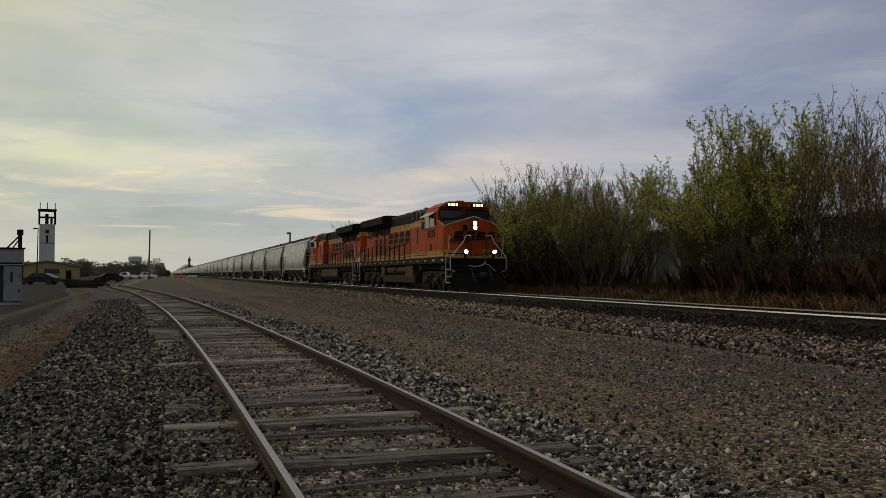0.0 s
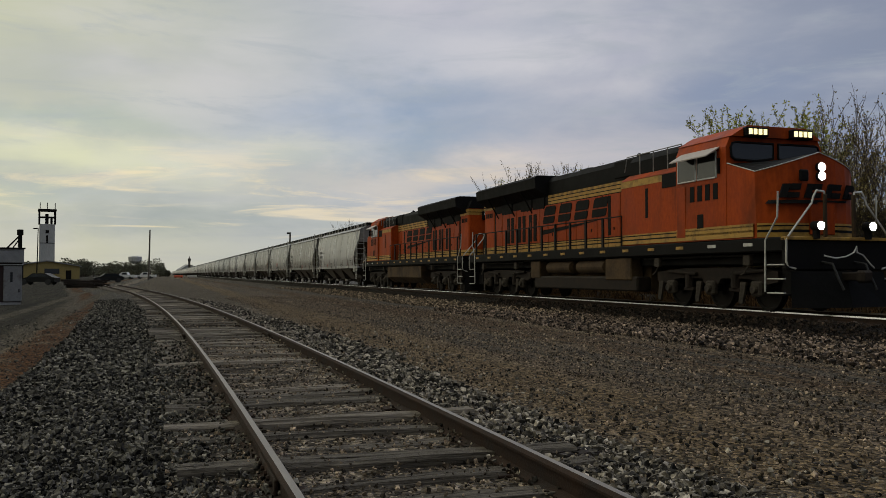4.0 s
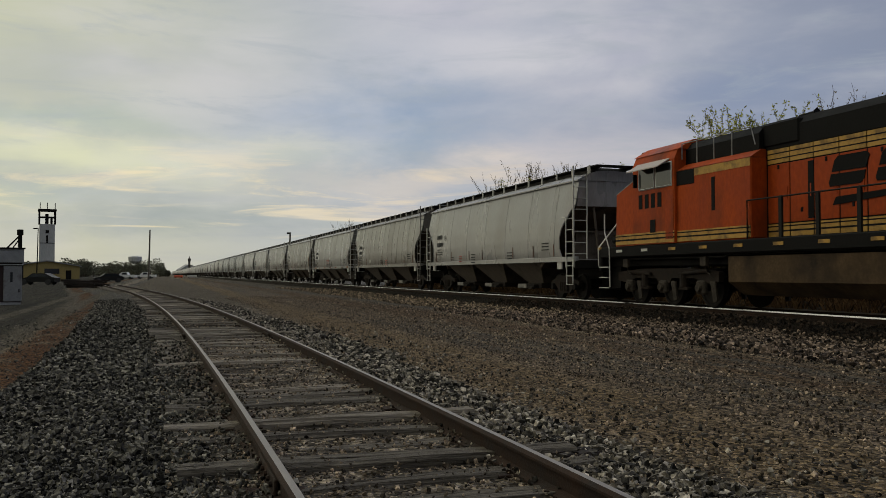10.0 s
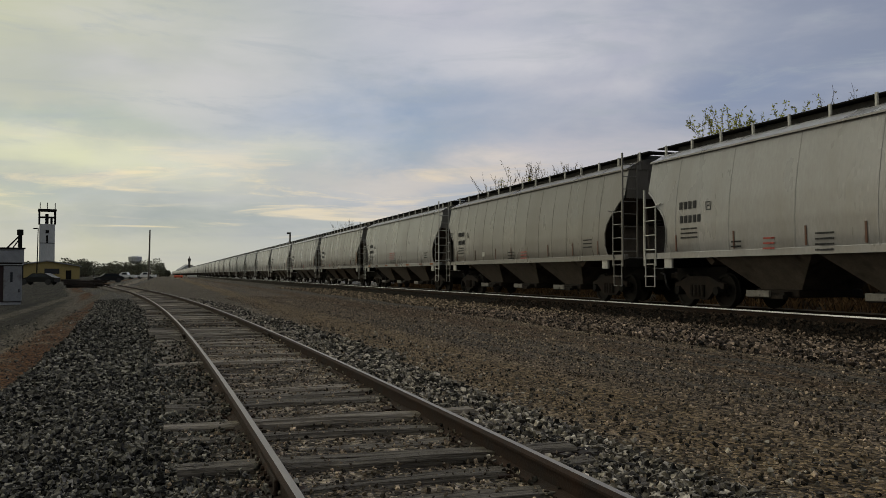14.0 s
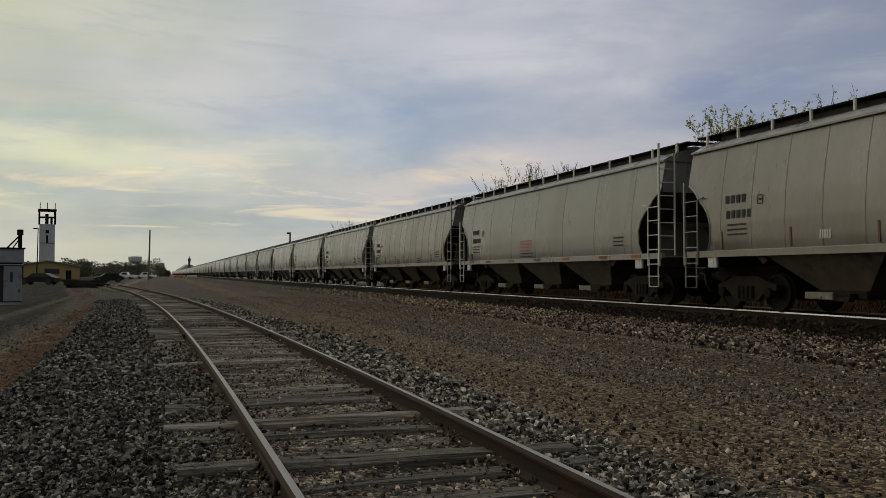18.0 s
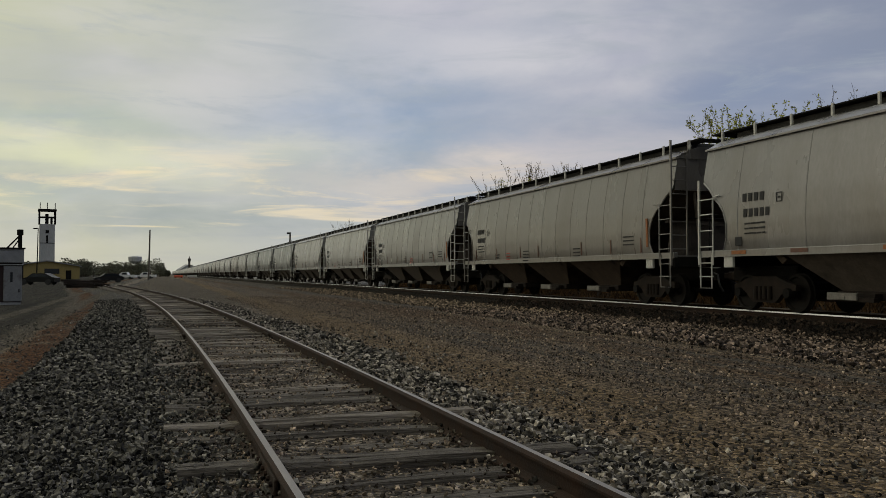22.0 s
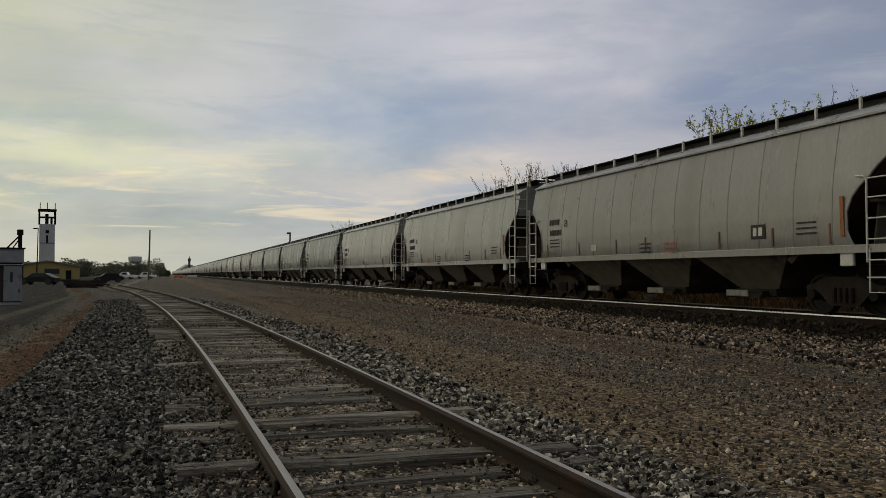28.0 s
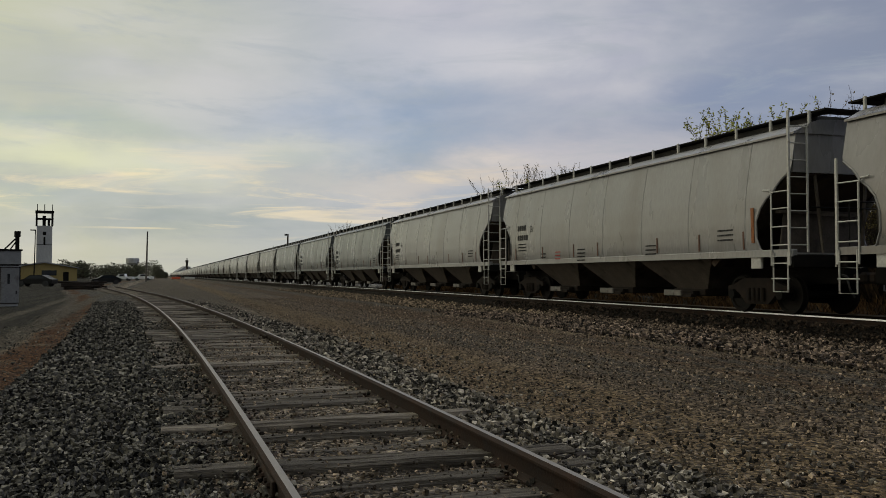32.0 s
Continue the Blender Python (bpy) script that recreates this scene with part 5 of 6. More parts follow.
    for sx in (-0.14, 0.14):
        part("lens", lambda: Shape().lathe([(10.10, 0.09), (10.14, 0.085)], (0, 0, 3.85), "y", 14), M["cloud_metal"], rl, "unlit clear lens", at=pose(sx, 0, 0), key="rear_lens")
    part("exhaust_stack", lambda: Shape().box(-0.35, 0.35, 0.8, 1.7, 4.62, 4.80, 0.03), K, c, key="stack")
    part("horn", lambda: Shape().lathe([(-0.3, 0.03), (0.2, 0.05), (0.3, 0.1)], (0.2, -2.6, 4.8), "y", 10).lathe([(-0.3, 0.03), (0.2, 0.05), (0.3, 0.1)], (-0.2, -2.6, 4.8), "y", 10).box(-0.25, 0.25, -2.7, -2.5, 4.62, 4.76), K, c, key="horn")
    part("blower_housing", lambda: Shape().box(-1.0, 1.0, -3.4, -2.0, 4.0, 4.62, 0.06), K, c, key="blower")
    for sd in (-1, 1):
        n = 0
        y = -3.15
        while y < 8.0:
            w = 0.78
            part("hood_door", lambda: Shape().box(-0.012, 0.012, 0.015, 0.765, 2.15, 3.57, 0.008).box(0.008, 0.03, 0.68, 0.71, 2.7, 3.0), O, c, at=pose(sd * 0.955, y if sd > 0 else y + w, 0, 0, 0, 0 if sd > 0 else 180), key="hood_door")
            part("stripe_plate", lambda: Shape().box(-0.012, 0.012, 0.02, 0.76, 1.82, 2.12), Y, c, at=pose(sd * 0.955, y, 0), key="low_stripe")
            part("stripe_band", lambda: Shape().box(-0.015, 0.015, 0.0, 0.78, 1.93, 1.97).box(-0.015, 0.015, 0.0, 0.78, 2.05, 2.08), K, c, at=pose(sd * 0.955, y, 0), key="low_band")
            if y < 2.8:
                part("stripe_plate", lambda: Shape().box(-0.012, 0.012, 0.015, 0.765, 3.60, 3.94), Y, c, at=pose(sd * 0.958, y, 0), key="top_stripe")
                part("stripe_band", lambda: Shape().box(-0.015, 0.015, 0.0, 0.78, 3.69, 3.72).box(-0.015, 0.015, 0.0, 0.78, 3.82, 3.85), K, c, at=pose(sd * 0.958, y, 0), key="top_band")
            y += w
            n += 1
        for i in range(14):
            part("door_latch", lambda: Shape().box(-0.012, 0.012, -0.03, 0.03, -0.05, 0.05, 0.005), K, c, "small dark latch", at=pose(sd * 0.972, -2.75 + i * 0.78, 2.42 if i % 2 else 3.50), key="latch")
        # plain slanted shapes where the emblem stands
        for i in range(4):
            a = -1.25 + i * 1.33 if sd < 0 else 3.05 - i * 1.32
            part("emblem", lambda: Shape().extrude([(-0.47, 2.86), (0.40, 2.86), (0.51, 2.94), (0.55, 3.13), (-0.43, 3.13), (-0.50, 2.94)], -0.008, 0.008, axis="x").extrude([(-0.41, 3.18), (0.56, 3.18), (0.66, 3.44), (0.58, 3.52), (-0.22, 3.52), (-0.33, 3.42)], -0.008, 0.008, axis="x"), K, c, "black slanted emblem block",
                 at=pose(sd * 0.978, a + 0.3, 0) if sd > 0 else Matrix.Translation((sd * 0.978, a + 0.3, 0)) @ pose(0, 0, 0, 0, 0, 180), key="emblem")
        part("emblem_wedge", lambda: Shape().extrude([(-2.3, 2.38), (-2.2, 2.56), (2.6, 2.72), (-0.4, 2.50)], -0.008, 0.008, axis="x"), K, c, "black tapering emblem stroke", at=pose(sd * 0.978, 1.3, 0.06) if sd > 0 else Matrix.Translation((sd * 0.978, 1.3, 0.06)) @ pose(0, 0, 0, 0, 0, 180), key="wedge")
        for i, y in enumerate((4.3, 4.75, 5.4, 5.85, 6.6, 7.05)):
            part("louver", lambda: Shape().box(-0.02, 0.02, -0.15, 0.15, 2.22, 3.30, 0.008), K, c, "dark louvred intake", at=pose(sd * 0.962, y, 0), key="louver")
        # black panels: a dark screen, extended as painted shade below the radiator overhang
        for y in (3.95, 5.15, 7.2):
            part("intake_screen", lambda: Shape().box(-0.03, 0.03, -0.55, 0.55, 3.48, 3.94, 0.01), K, c, "dark panel, part screen and part painted shade under the radiator", at=pose(sd * 0.965, y, 0), key="screen")
        for y in (4.6, 6.4, 8.2):
            part("radiator_brace", lambda: bar([(0, 0, 3.35), (0.5, 0, 4.2)], 0.03), K, c, at=pose(0.96, y, 0) if sd > 0 else pose(-0.96, y, 0, 0, 0, 180), key="brace")
        part("aux_stripe", lambda: Shape().box(-0.006, 0.006, -6.44, -3.22, 1.82, 2.12).box(-0.006, 0.006, -6.44, -3.22, 3.58, 3.78), Y, c, at=pose(sd * 1.423, 0, 0), key="aux_stripe")
        part("stripe_band", lambda: Shape().box(-0.009, 0.009, -6.44, -3.22, 1.93, 1.97).box(-0.009, 0.009, -6.44, -3.22, 2.05, 2.08), K, c, at=pose(sd * 1.423, 0, 0), key="aux_band")
        # flat black plate stands for the shadow in the recess behind the cab
        part("rear_window", lambda: Shape().box(-0.012, 0.012, -0.42, 0.42, 3.38, 3.78, 0.008), K, c, "black plate painted as the shaded recess behind the cab", at=pose(sd * 1.424, -5.95, 0), key="rear_window")
        rr = part("roof_rail", lambda: bar([(0, -6.3, 4.12), (0, -6.3, 4.56), (0, -3.35, 4.56), (0, -3.2, 4.1)], 0.016), M["cabinet_grey"], c, "grey roof grab rail", at=pose(sd * 1.28, 0, 0), key="roof_rail")
        for y in (-5.6, -4.85, -4.1):
            part("rail_post", lambda: bar([(0, 0, 3.95), (0, 0, 4.56)], 0.016), M["cabinet_grey"], rr, at=pose(0, y, 0), key="roof_post")
        # walkway rail
        hr = part("handrail", lambda: bar([(0, -3.3, 1.78), (0, -3.3, 2.72), (0, 9.9, 2.72), (0, 10.1, 2.5), (0, 10.15, 1.78)], 0.022), M["handrail"], c, "worn black walkway handrail", at=pose(sd * 1.46, 0, 0), key="handrail")
        for i in range(11):
            part("stanchion", lambda: Shape().box(-0.03, 0.03, -0.055, 0.055, 1.70, 2.74, 0.006), M["handrail"], hr, at=pose(0, -2.1 + i * 1.18, 0), key="stanchion")
    # fuel tank; air reservoirs along one side only
    part("fuel_tank", lambda: Shape().extrude([(-0.9, 0.38), (0.95, 0.38), (1.42, 0.72), (1.42, 1.36), (-0.9, 1.36)], -4.1, 3.4), M["tank"], c, "dust-covered brown fuel tank", key="fuel_tank")
    part("tank_skirt", lambda: Shape().box(-1.40, -0.9, -4.1, 3.4, 0.38, 0.84, 0.05), M["steel_rust"], c, "dark lower tank side", key="tank_skirt")
    for y in (-1.03, 1.39):
        part("air_reservoir", lambda: Shape().lathe([(-1.0, 0.10), (-0.94, 0.22), (0.94, 0.22), (1.0, 0.10)], axis="y", sides=16).tube([(0.06, -0.6, -0.3), (0.06, -0.6, 0.25)], 0.03).tube([(0.06, 0.6, -0.3), (0.06, 0.6, 0.25)], 0.03), M["tank"], c, "dusty tan air reservoir", at=pose(-1.2, y, 1.15), key="reservoir", smooth=False)
    part("battery_box", lambda: Shape().box(-1.44, -1.0, -3.8, -2.2, 0.72, 1.4, 0.03), M["tank"], c, "dusty tan battery box", key="battery_box")
    part("equipment_box", lambda: Shape().box(-1.42, -1.0, 2.9, 3.75, 0.75, 1.4, 0.03), M["tank"], c, "dusty tan equipment box", key="equip_box")
    for sd in (-1, 1):
        part("air_pipe", lambda: bar([(0, -9.4, 1.38), (0, -4.4, 1.36), (0, -4.3, 1.42), (0, 4.6, 1.42), (0, 4.7, 1.36), (0, 9.4, 1.38)], 0.028), M["handrail"], c, "dark air pipe under the walkway", at=pose(sd * 1.30, 0, 0), key="air_pipe")
        for y in (-9.2, -5.2, 5.3, 9.0):
            part("cock_box", lambda: Shape().box(-0.06, 0.06, -0.13, 0.13, 1.12, 1.38, 0.02).tube([(-0.05, -0.1, 1.15), (-0.1, 0.0, 0.95), (-0.05, 0.2, 0.9)], 0.02, 5), M["dusty_steel"], c, "dusty valve box with a short hose", at=pose(sd * 1.36, y, 0), key="cock_box")
        part("dark_gap", lambda: Shape().box(-0.006, 0.006, -0.09, 0.09, 2.2, 3.52), K, c, "dark gap between hood doors", at=pose(sd * 0.972, -1.67, 0), key="door_gap")
        part("dark_gap", lambda: Shape().box(-0.006, 0.006, -0.07, 0.07, 2.58, 3.46), K, c, "dark gap in the cabinet side", at=pose(sd * 1.424, -4.7, 0), key="cabinet_gap")
    loco_truck(c, -7.45, sense)
    loco_truck(c, 6.95, sense)
    movers.append((c, LEAD if first else SECOND, 0 if first else 180))
    return c


build_loco(True)
build_loco(False)
PAINTS = ["pale_grey", "tan_grey", "light_grey", "tan_grey", "light_grey", "pale_grey", "pale_grey", "blue_grey", "blue_grey", "blue_grey", "light_grey", "tan_grey", "pale_grey"]
for i in range(88):
    build_hopper(i, PAINTS[i] if i < len(PAINTS) else random.Random(i * 7).choice(["pale_grey", "light_grey", "tan_grey", "blue_grey"]), i < 9)

# ---- behind the main track ----


def tree(seed, height, spread, leafy, stems, upright):
    """Several tapering stems that fork again and again, scaled to the height wanted: the wood, and where leaves sit."""
    rs = random.Random(seed)
    wood, tips = Shape(), []

    def grow(p, d, length, r, level):
        n = 3 if level < 2 else 2
        pts, radii = [p.copy()], [r]
        q = p.copy()
        for i in range(n):
            d = (d + Vector((rs.uniform(-1, 1), rs.uniform(-1, 1), rs.uniform(-0.3, 0.6))) * (0.14 + 0.04 * level) + Vector((0, 0, 0.10))).normalized()
            q = q + d * (length / n)
            pts.append(q.copy())
            radii.append(r * (1 - 0.45 * (i + 1) / n))
        wood.tube(pts, radii, 6 if level < 1 else (4 if level < 3 else 3), cap=False)
        if level >= 2:
            for a, b in zip(pts, pts[1:]):
                for _ in range(leafy if level > 2 else leafy // 2):
                    tips.append(a.lerp(b, rs.random()))
        if level < 5:
            kids = rs.choice((2, 3, 3)) if level < 3 else rs.choice((1, 2, 2))
            for k in range(kids):
                j = rs.randrange(1, len(pts)) if k else len(pts) - 1
                side = Vector((rs.uniform(-1, 1), rs.uniform(-1, 1), rs.uniform(-0.1, 0.6)))
                nd = (d * upright + side * 0.5).normalized()
                grow(pts[j], nd, length * rs.uniform(0.55, 0.82), max(radii[j] * rs.uniform(0.5, 0.72), 0.014), level + 1)

    for k in range(stems):
        w = 6.283 * k / stems + rs.uniform(-0.4, 0.4)
        d = Vector((math.cos(w) * spread, math.sin(w) * spread, 1)).normalized()
        grow(Vector((math.cos(w) * 0.2, math.sin(w) * 0.2, -0.15)), d, rs.uniform(0.85, 1.15) * height * 0.36, 0.06 + 0.011 * height * rs.uniform(0.5, 1), 0)
    top = sorted(p[2] for p in wood.v)[int(len(wood.v) * 0.998)]
    k = height / top
    wood.v = [(p[0] * k, p[1] * k, p[2] * k) for p in wood.v]
    return wood, [t * k for t in tips], rs


def tree_meshes(seed, height, spread, leafy, stems, leaf, size, upright=0.8):
    wood, tips, rs = tree(seed, height, spread, leafy, stems, upright)
    wm = wood.mesh("trunk", M["bark"], False, False)
    v, f = [], []
    for p in tips:
        c = p + Vector((rs.gauss(0, 0.05), rs.gauss(0, 0.05), rs.gauss(0, 0.05)))
        a = Vector((rs.uniform(-1, 1), rs.uniform(-1, 1), rs.uniform(-0.4, 1.0))).normalized()
        b = a.orthogonal().normalized()
        b = (b + a.cross(b) * rs.uniform(-1, 1)).normalized()
        s = size * rs.uniform(0.5, 1.3)
        k = len(v)
        v += [tuple(c), tuple(c + a * s * 0.5 + b * s * 0.22), tuple(c + a * s), tuple(c + a * s * 0.5 - b * s * 0.22)]
        f.append((k, k + 1, k + 2, k + 3))
    lm = bpy.data.meshes.new("crown")
    lm.from_pydata(v, [], f)
    lm.materials.append(leaf)
    return wm, lm, height


def along(px, x):
    """How far along the tracks a bearing (as a place across the lens) meets the line at x beside the eye."""
    return x * (1667.0 / (px - 290.0) - 0.328)


def plant(meshes, px, x, turn, height, label):
    y, s = along(px, x), height / meshes[2]
    t = thing("tree", label, "tree", Matrix.Translation((x, y, ground_z(x, y))) @ pose(0, 0, 0, 0, 0, turn) @ Matrix.Diagonal((s, s, s, 1)), group="scrub trees along the track")
    for nm, me in zip(("trunk", "crown"), meshes):
        ob = new(nm, me)
        ob.parent = t


green = [tree_meshes(k, 8.0, 0.55, 8, 6, M["leaf"], 0.15) for k in (12, 14)]
thin = [tree_meshes(k, 8.0, 0.36, 3, 7, M["leaf_brown"], 0.10, 0.95) for k in (21, 22)]
fan = [tree_meshes(41, 8.0, 1.15, 6, 9, M["leaf"], 0.15, 1.05), tree_meshes(43, 8.0, 0.95, 2, 10, M["leaf_brown"], 0.09, 1.1)]
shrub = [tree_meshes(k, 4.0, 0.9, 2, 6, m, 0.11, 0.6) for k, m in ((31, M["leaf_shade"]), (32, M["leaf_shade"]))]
GREEN, BARE, BUSH = "spring scrub tree with thin stems and small green leaves", "nearly bare scrub tree with dense brown twigs", "low dense tangled bush under the trees"
for px, x, k, h in ((1345, 22.0, 1, 7.7), (1385, 23.2, 0, 7.3), (1125, 43.5, 1, 10.5), (1178, 44.0, 0, 11.0), (1020, 24.5, 0, 7.0), (880, 23.0, 1, 6.6), (862, 24.5, 0, 6.6), (1300, 22.6, 0, 6.0), (930, 26.0, 1, 6.8), (985, 26.0, 0, 6.6), (1050, 26.0, 1, 6.0)):
    plant(green[k], px, x, px * 7 % 360, h, GREEN)
for px, x, k, h in ((1395, 22.6, 0, 6.7), (1480, 23.4, 0, 7.1), (1528, 22.4, 1, 6.3), (1575, 22.8, 0, 6.7), (1630, 23, 1, 6.7), (1222, 23.4, 0, 5.3), (1140, 28.6, 0, 5.6), (1070, 22.6, 1, 6.0), (1045, 23.4, 0, 7.3), (1000, 22.4, 1, 7.4), (965, 23.0, 0, 7.6), (935, 22.2, 1, 8.1), (905, 22.8, 0, 8.1), (615, 22.0, 0, 7.6)):
    plant(thin[k], px, x, px * 11 % 360, h, BARE)
for px, x, k, h in ((1338, 21.8, 0, 6.5), (1262, 23.5, 0, 6.0), (960, 21.8, 0, 6.6), (1050, 22.8, 0, 5.8), (1102, 27.4, 0, 6.4), (905, 22.0, 1, 7.4)):
    plant(fan[k], px, x, px * 17 % 360, h, BARE if k else GREEN)
for i in range(28):
    px = 850 + i * 26
    if 1070 < px < 1225 or px > 1380 and i % 2:
        continue
    plant(shrub[i % 2], px, 21.4 + (i * 7 % 5) * 0.35, px * 13 % 360, (4.4 if px < 1085 else (2.6 if px < 1380 else 1.8)) + (i * 5 % 4) * 0.35, BUSH)
for px, h in ((1245, 3.2), (1285, 3.4), (1330, 3.0)):
    plant(shrub[px % 2], px, 27.0, px * 3 % 360, h, BUSH)
for i in range(12):
    plant(shrub[i % 2], 890 + i * 20, 37.0 + (i * 3 % 4) * 0.4, i * 71, 6.0, BUSH)
for i in range(6):
    plant(shrub[i % 2], 868 + i * 14, 31.0 + (i * 3 % 4) * 0.4, i * 51, 5.2, BUSH)
for i in range(7):
    plant(shrub[i % 2], 940 + i * 19, 26.2 + (i * 3 % 4) * 0.3, i * 67, 5.0, BUSH)


def tufts(name, n, xr, yr, h, material, label, seed, blades=7):
    """Bent blades of dry grass or bramble, rooted in the ground."""
    rs = np.random.RandomState(seed)
    cx, cy = rs.uniform(*xr, n), rs.uniform(*yr, n)
    cy += 0.9 * np.sin(cy * 2.3) * np.cos(cx * 3.1 + cy * 0.4)
    x = np.repeat(cx, blades) + rs.normal(0, 0.08, n * blades)
    y = np.repeat(cy, blades) + rs.normal(0, 0.08, n * blades)
    z = np.repeat(np.array([ground_z(a, b) for a, b in zip(cx, cy)]), blades) - 0.02
    L = np.repeat(rs.uniform(h[0], h[1], n), blades) * rs.uniform(0.5, 1.0, n * blades)
    w = rs.uniform(0, 6.283, n * blades)
    out = L * rs.uniform(0.15, 0.7, n * blades)
    dx, dy = np.cos(w), np.sin(w)
    t = 0.012 + 0.008 * rs.rand(n * blades)
    root = np.stack([x, y, z], -1)
    side = np.stack([-dy * t, dx * t, 0 * t], -1)
    mid = root + np.stack([dx * out * 0.35, dy * out * 0.35, L * 0.6], -1)
    tip = root + np.stack([dx * out, dy * out, L], -1)
    v = np.stack([root - side, root + side, mid + side * 0.8, tip, mid - side * 0.8], 1).reshape(-1, 3)
    f = np.arange(len(v)).reshape(-1, 5)
    return soup(name, v, f, material, label, "grass")


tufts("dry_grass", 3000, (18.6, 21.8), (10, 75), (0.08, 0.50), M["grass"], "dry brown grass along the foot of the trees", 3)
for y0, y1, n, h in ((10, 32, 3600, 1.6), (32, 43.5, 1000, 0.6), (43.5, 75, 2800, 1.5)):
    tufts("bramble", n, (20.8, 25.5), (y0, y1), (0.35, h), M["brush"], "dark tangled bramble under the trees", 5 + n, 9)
tufts("dry_grass", 500, (17.2, 18.8), (10, 60), (0.12, 0.35), M["grass"], "sparse dry grass beside the main track", 6)


def sheet_building():
    b = thing("shed", "long low shed of weathered corrugated metal sheets behind the trees", "shed", pose(30, 3, 0.3))
    for i in range(30):
        y0 = 12 + i * 1.3

        def panel():
            s = Shape()
            pr = []
            for k in range(14):
                pr.append((k * 0.1, 0.03 if k % 2 else 0.0))
            prof = [(p[1], p[0]) for p in pr] + [(0.08, 1.3), (0.08, 0.0)]
            s.extrude(prof, 0, 3.7, axis="z")
            return s
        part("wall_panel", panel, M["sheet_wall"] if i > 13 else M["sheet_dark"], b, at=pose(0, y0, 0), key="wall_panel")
    part("roof", Shape().extrude([(-0.35, 3.68), (-0.35, 3.78), (6, 5.0), (12, 3.78), (12, 3.68), (6, 4.9)], 11.8, 51.3), M["roof_grey"], b)
    part("wall", Shape().box(11.9, 12, 12, 51, 0, 3.7).box(0.1, 11.9, 50.9, 51, 0, 3.7).box(0.1, 11.9, 12, 12.1, 0, 3.7), M["sheet_dark"], b)
    for y in (38.2, 44.6):
        part("door_post", Shape().box(-0.08, 0.0, y - 0.06, y + 0.06, 0, 2.6, 0.01), M["white_paint"], b)


sheet_building()
post = thing("marker_post", "slim white post among the scrub", "post", pose(24.5, 46.5, 0.4))
part("shaft", Shape().tube([(0, 0, 0), (0, 0, 3.1)], 0.05, 8), M["white_paint"], post)

# ---- far left: cabinet, yard, town ----


def place(u, depth):
    """Ground place at a slope u across the lens axis and a depth along it."""
    depth *= 1.0525
    return depth * (u * 0.9501 + 0.3118), depth * (0.9501 - 0.3118 * u)


def u_of(x):
    return (x - 784) / 1505


def cabinet():
    x, y = place(u_of(22), 36)
    c = thing("signal_cabinet", "grey and red-brown steel trackside signal cabinet", "cabinet", pose(x, y, -0.1, 0, 0, 26))
    part("body", Shape().box(-0.95, 0.42, 0.0, 1.0, 0.12, 1.75, 0.02), M["cabinet_brown"], c)
    part("door", Shape().box(-0.37, 0.40, -0.05, 0.0, 0.14, 1.72, 0.015), M["cabinet_grey"], c, "grey cabinet door")
    part("roof", Shape().box(-1.0, 0.47, -0.08, 1.05, 1.75, 1.80, 0.01), M["cabinet_grey"], c)
    part("handle", Shape().box(0.25, 0.29, -0.08, -0.05, 0.55, 0.7, 0.005), M["steel_dark"], c)
    part("notice", Shape().box(-0.1, 0.0, -0.056, -0.05, 1.0, 1.45), M["stencil"], c)
    part("plinth", Shape().box(-0.9, 0.38, 0.03, 0.97, 0, 0.13), M["concrete"], c)


cabinet()


def elevator():
    x, y = place(u_of(82.5), 260)
    c = thing("elevator_tower", "tall pale concrete grain elevator tower with an open steel headframe", "tower", pose(x, y, 0, 0, 0, 8))
    part("shaft", Shape().box(-2.25, 2.25, -2.4, 2.4, 0, 17.2, 0.1), M["concrete"], c)
    part("doorway", Shape().box(-0.28, 0.28, -2.45, -2.35, 11.2, 13.6).box(-0.5, 0.5, -2.45, -2.35, 14.2, 15.3).box(-2.2, 2.2, -2.43, -2.38, 11.0, 11.2), M["steel_dark"], c)
    for sx in (-2.3, 2.3):
        for sy in (-2.3, 2.3):
            part("headframe_post", Shape().box(sx - 0.25, sx + 0.25, sy - 0.25, sy + 0.25, 17.2, 22), M["steel_dark"], c)
    part("headframe_deck", Shape().box(-2.7, 2.7, -2.7, 2.7, 21.4, 22.0).box(-2.6, 2.6, -2.6, -2.4, 19.3, 19.6).box(-2.6, 2.6, 2.4, 2.6, 19.3, 19.6), M["steel_dark"], c)
    part("hoist", Shape().box(-0.6, 0.4, -0.5, 0.5, 17.2, 20.5).box(0.9, 1.6, -0.5, 0.5, 17.2, 19.5), M["steel_dark"], c)
    for sx in (-2.1, 0.0, 2.3):
        part("mast", Shape().tube([(sx, 0, 22), (sx, 0, 24.2)], 0.12, 6), M["steel_dark"], c)
    x, y = place(u_of(8), 255)
    b = thing("feed_mill", "low dark feed mill with a slim bucket leg", "mill", pose(x, y, 0, 0, 0, 20))
    part("wall", Shape().box(-8, 4.6, -5, 5, 0, 9.0, 0.1), M["roof_grey"], b)
    part("roof", Shape().box(-8.3, 4.9, -5.3, 5.3, 9.0, 9.5), M["steel_dark"], b)
    part("bucket_leg", Shape().box(3.9, 4.9, -0.6, 0.6, 0, 15.0).box(3.6, 5.2, -0.9, 0.9, 13.6, 15.4, 0.1), M["steel_dark"], b)
    part("spout", bar([(4.3, 0, 13.5), (0.5, 0, 9.3)], 0.25).tube([(4.3, 0, 12.5), (2.2, 0, 9.3)], 0.2), M["steel_dark"], b)


elevator()


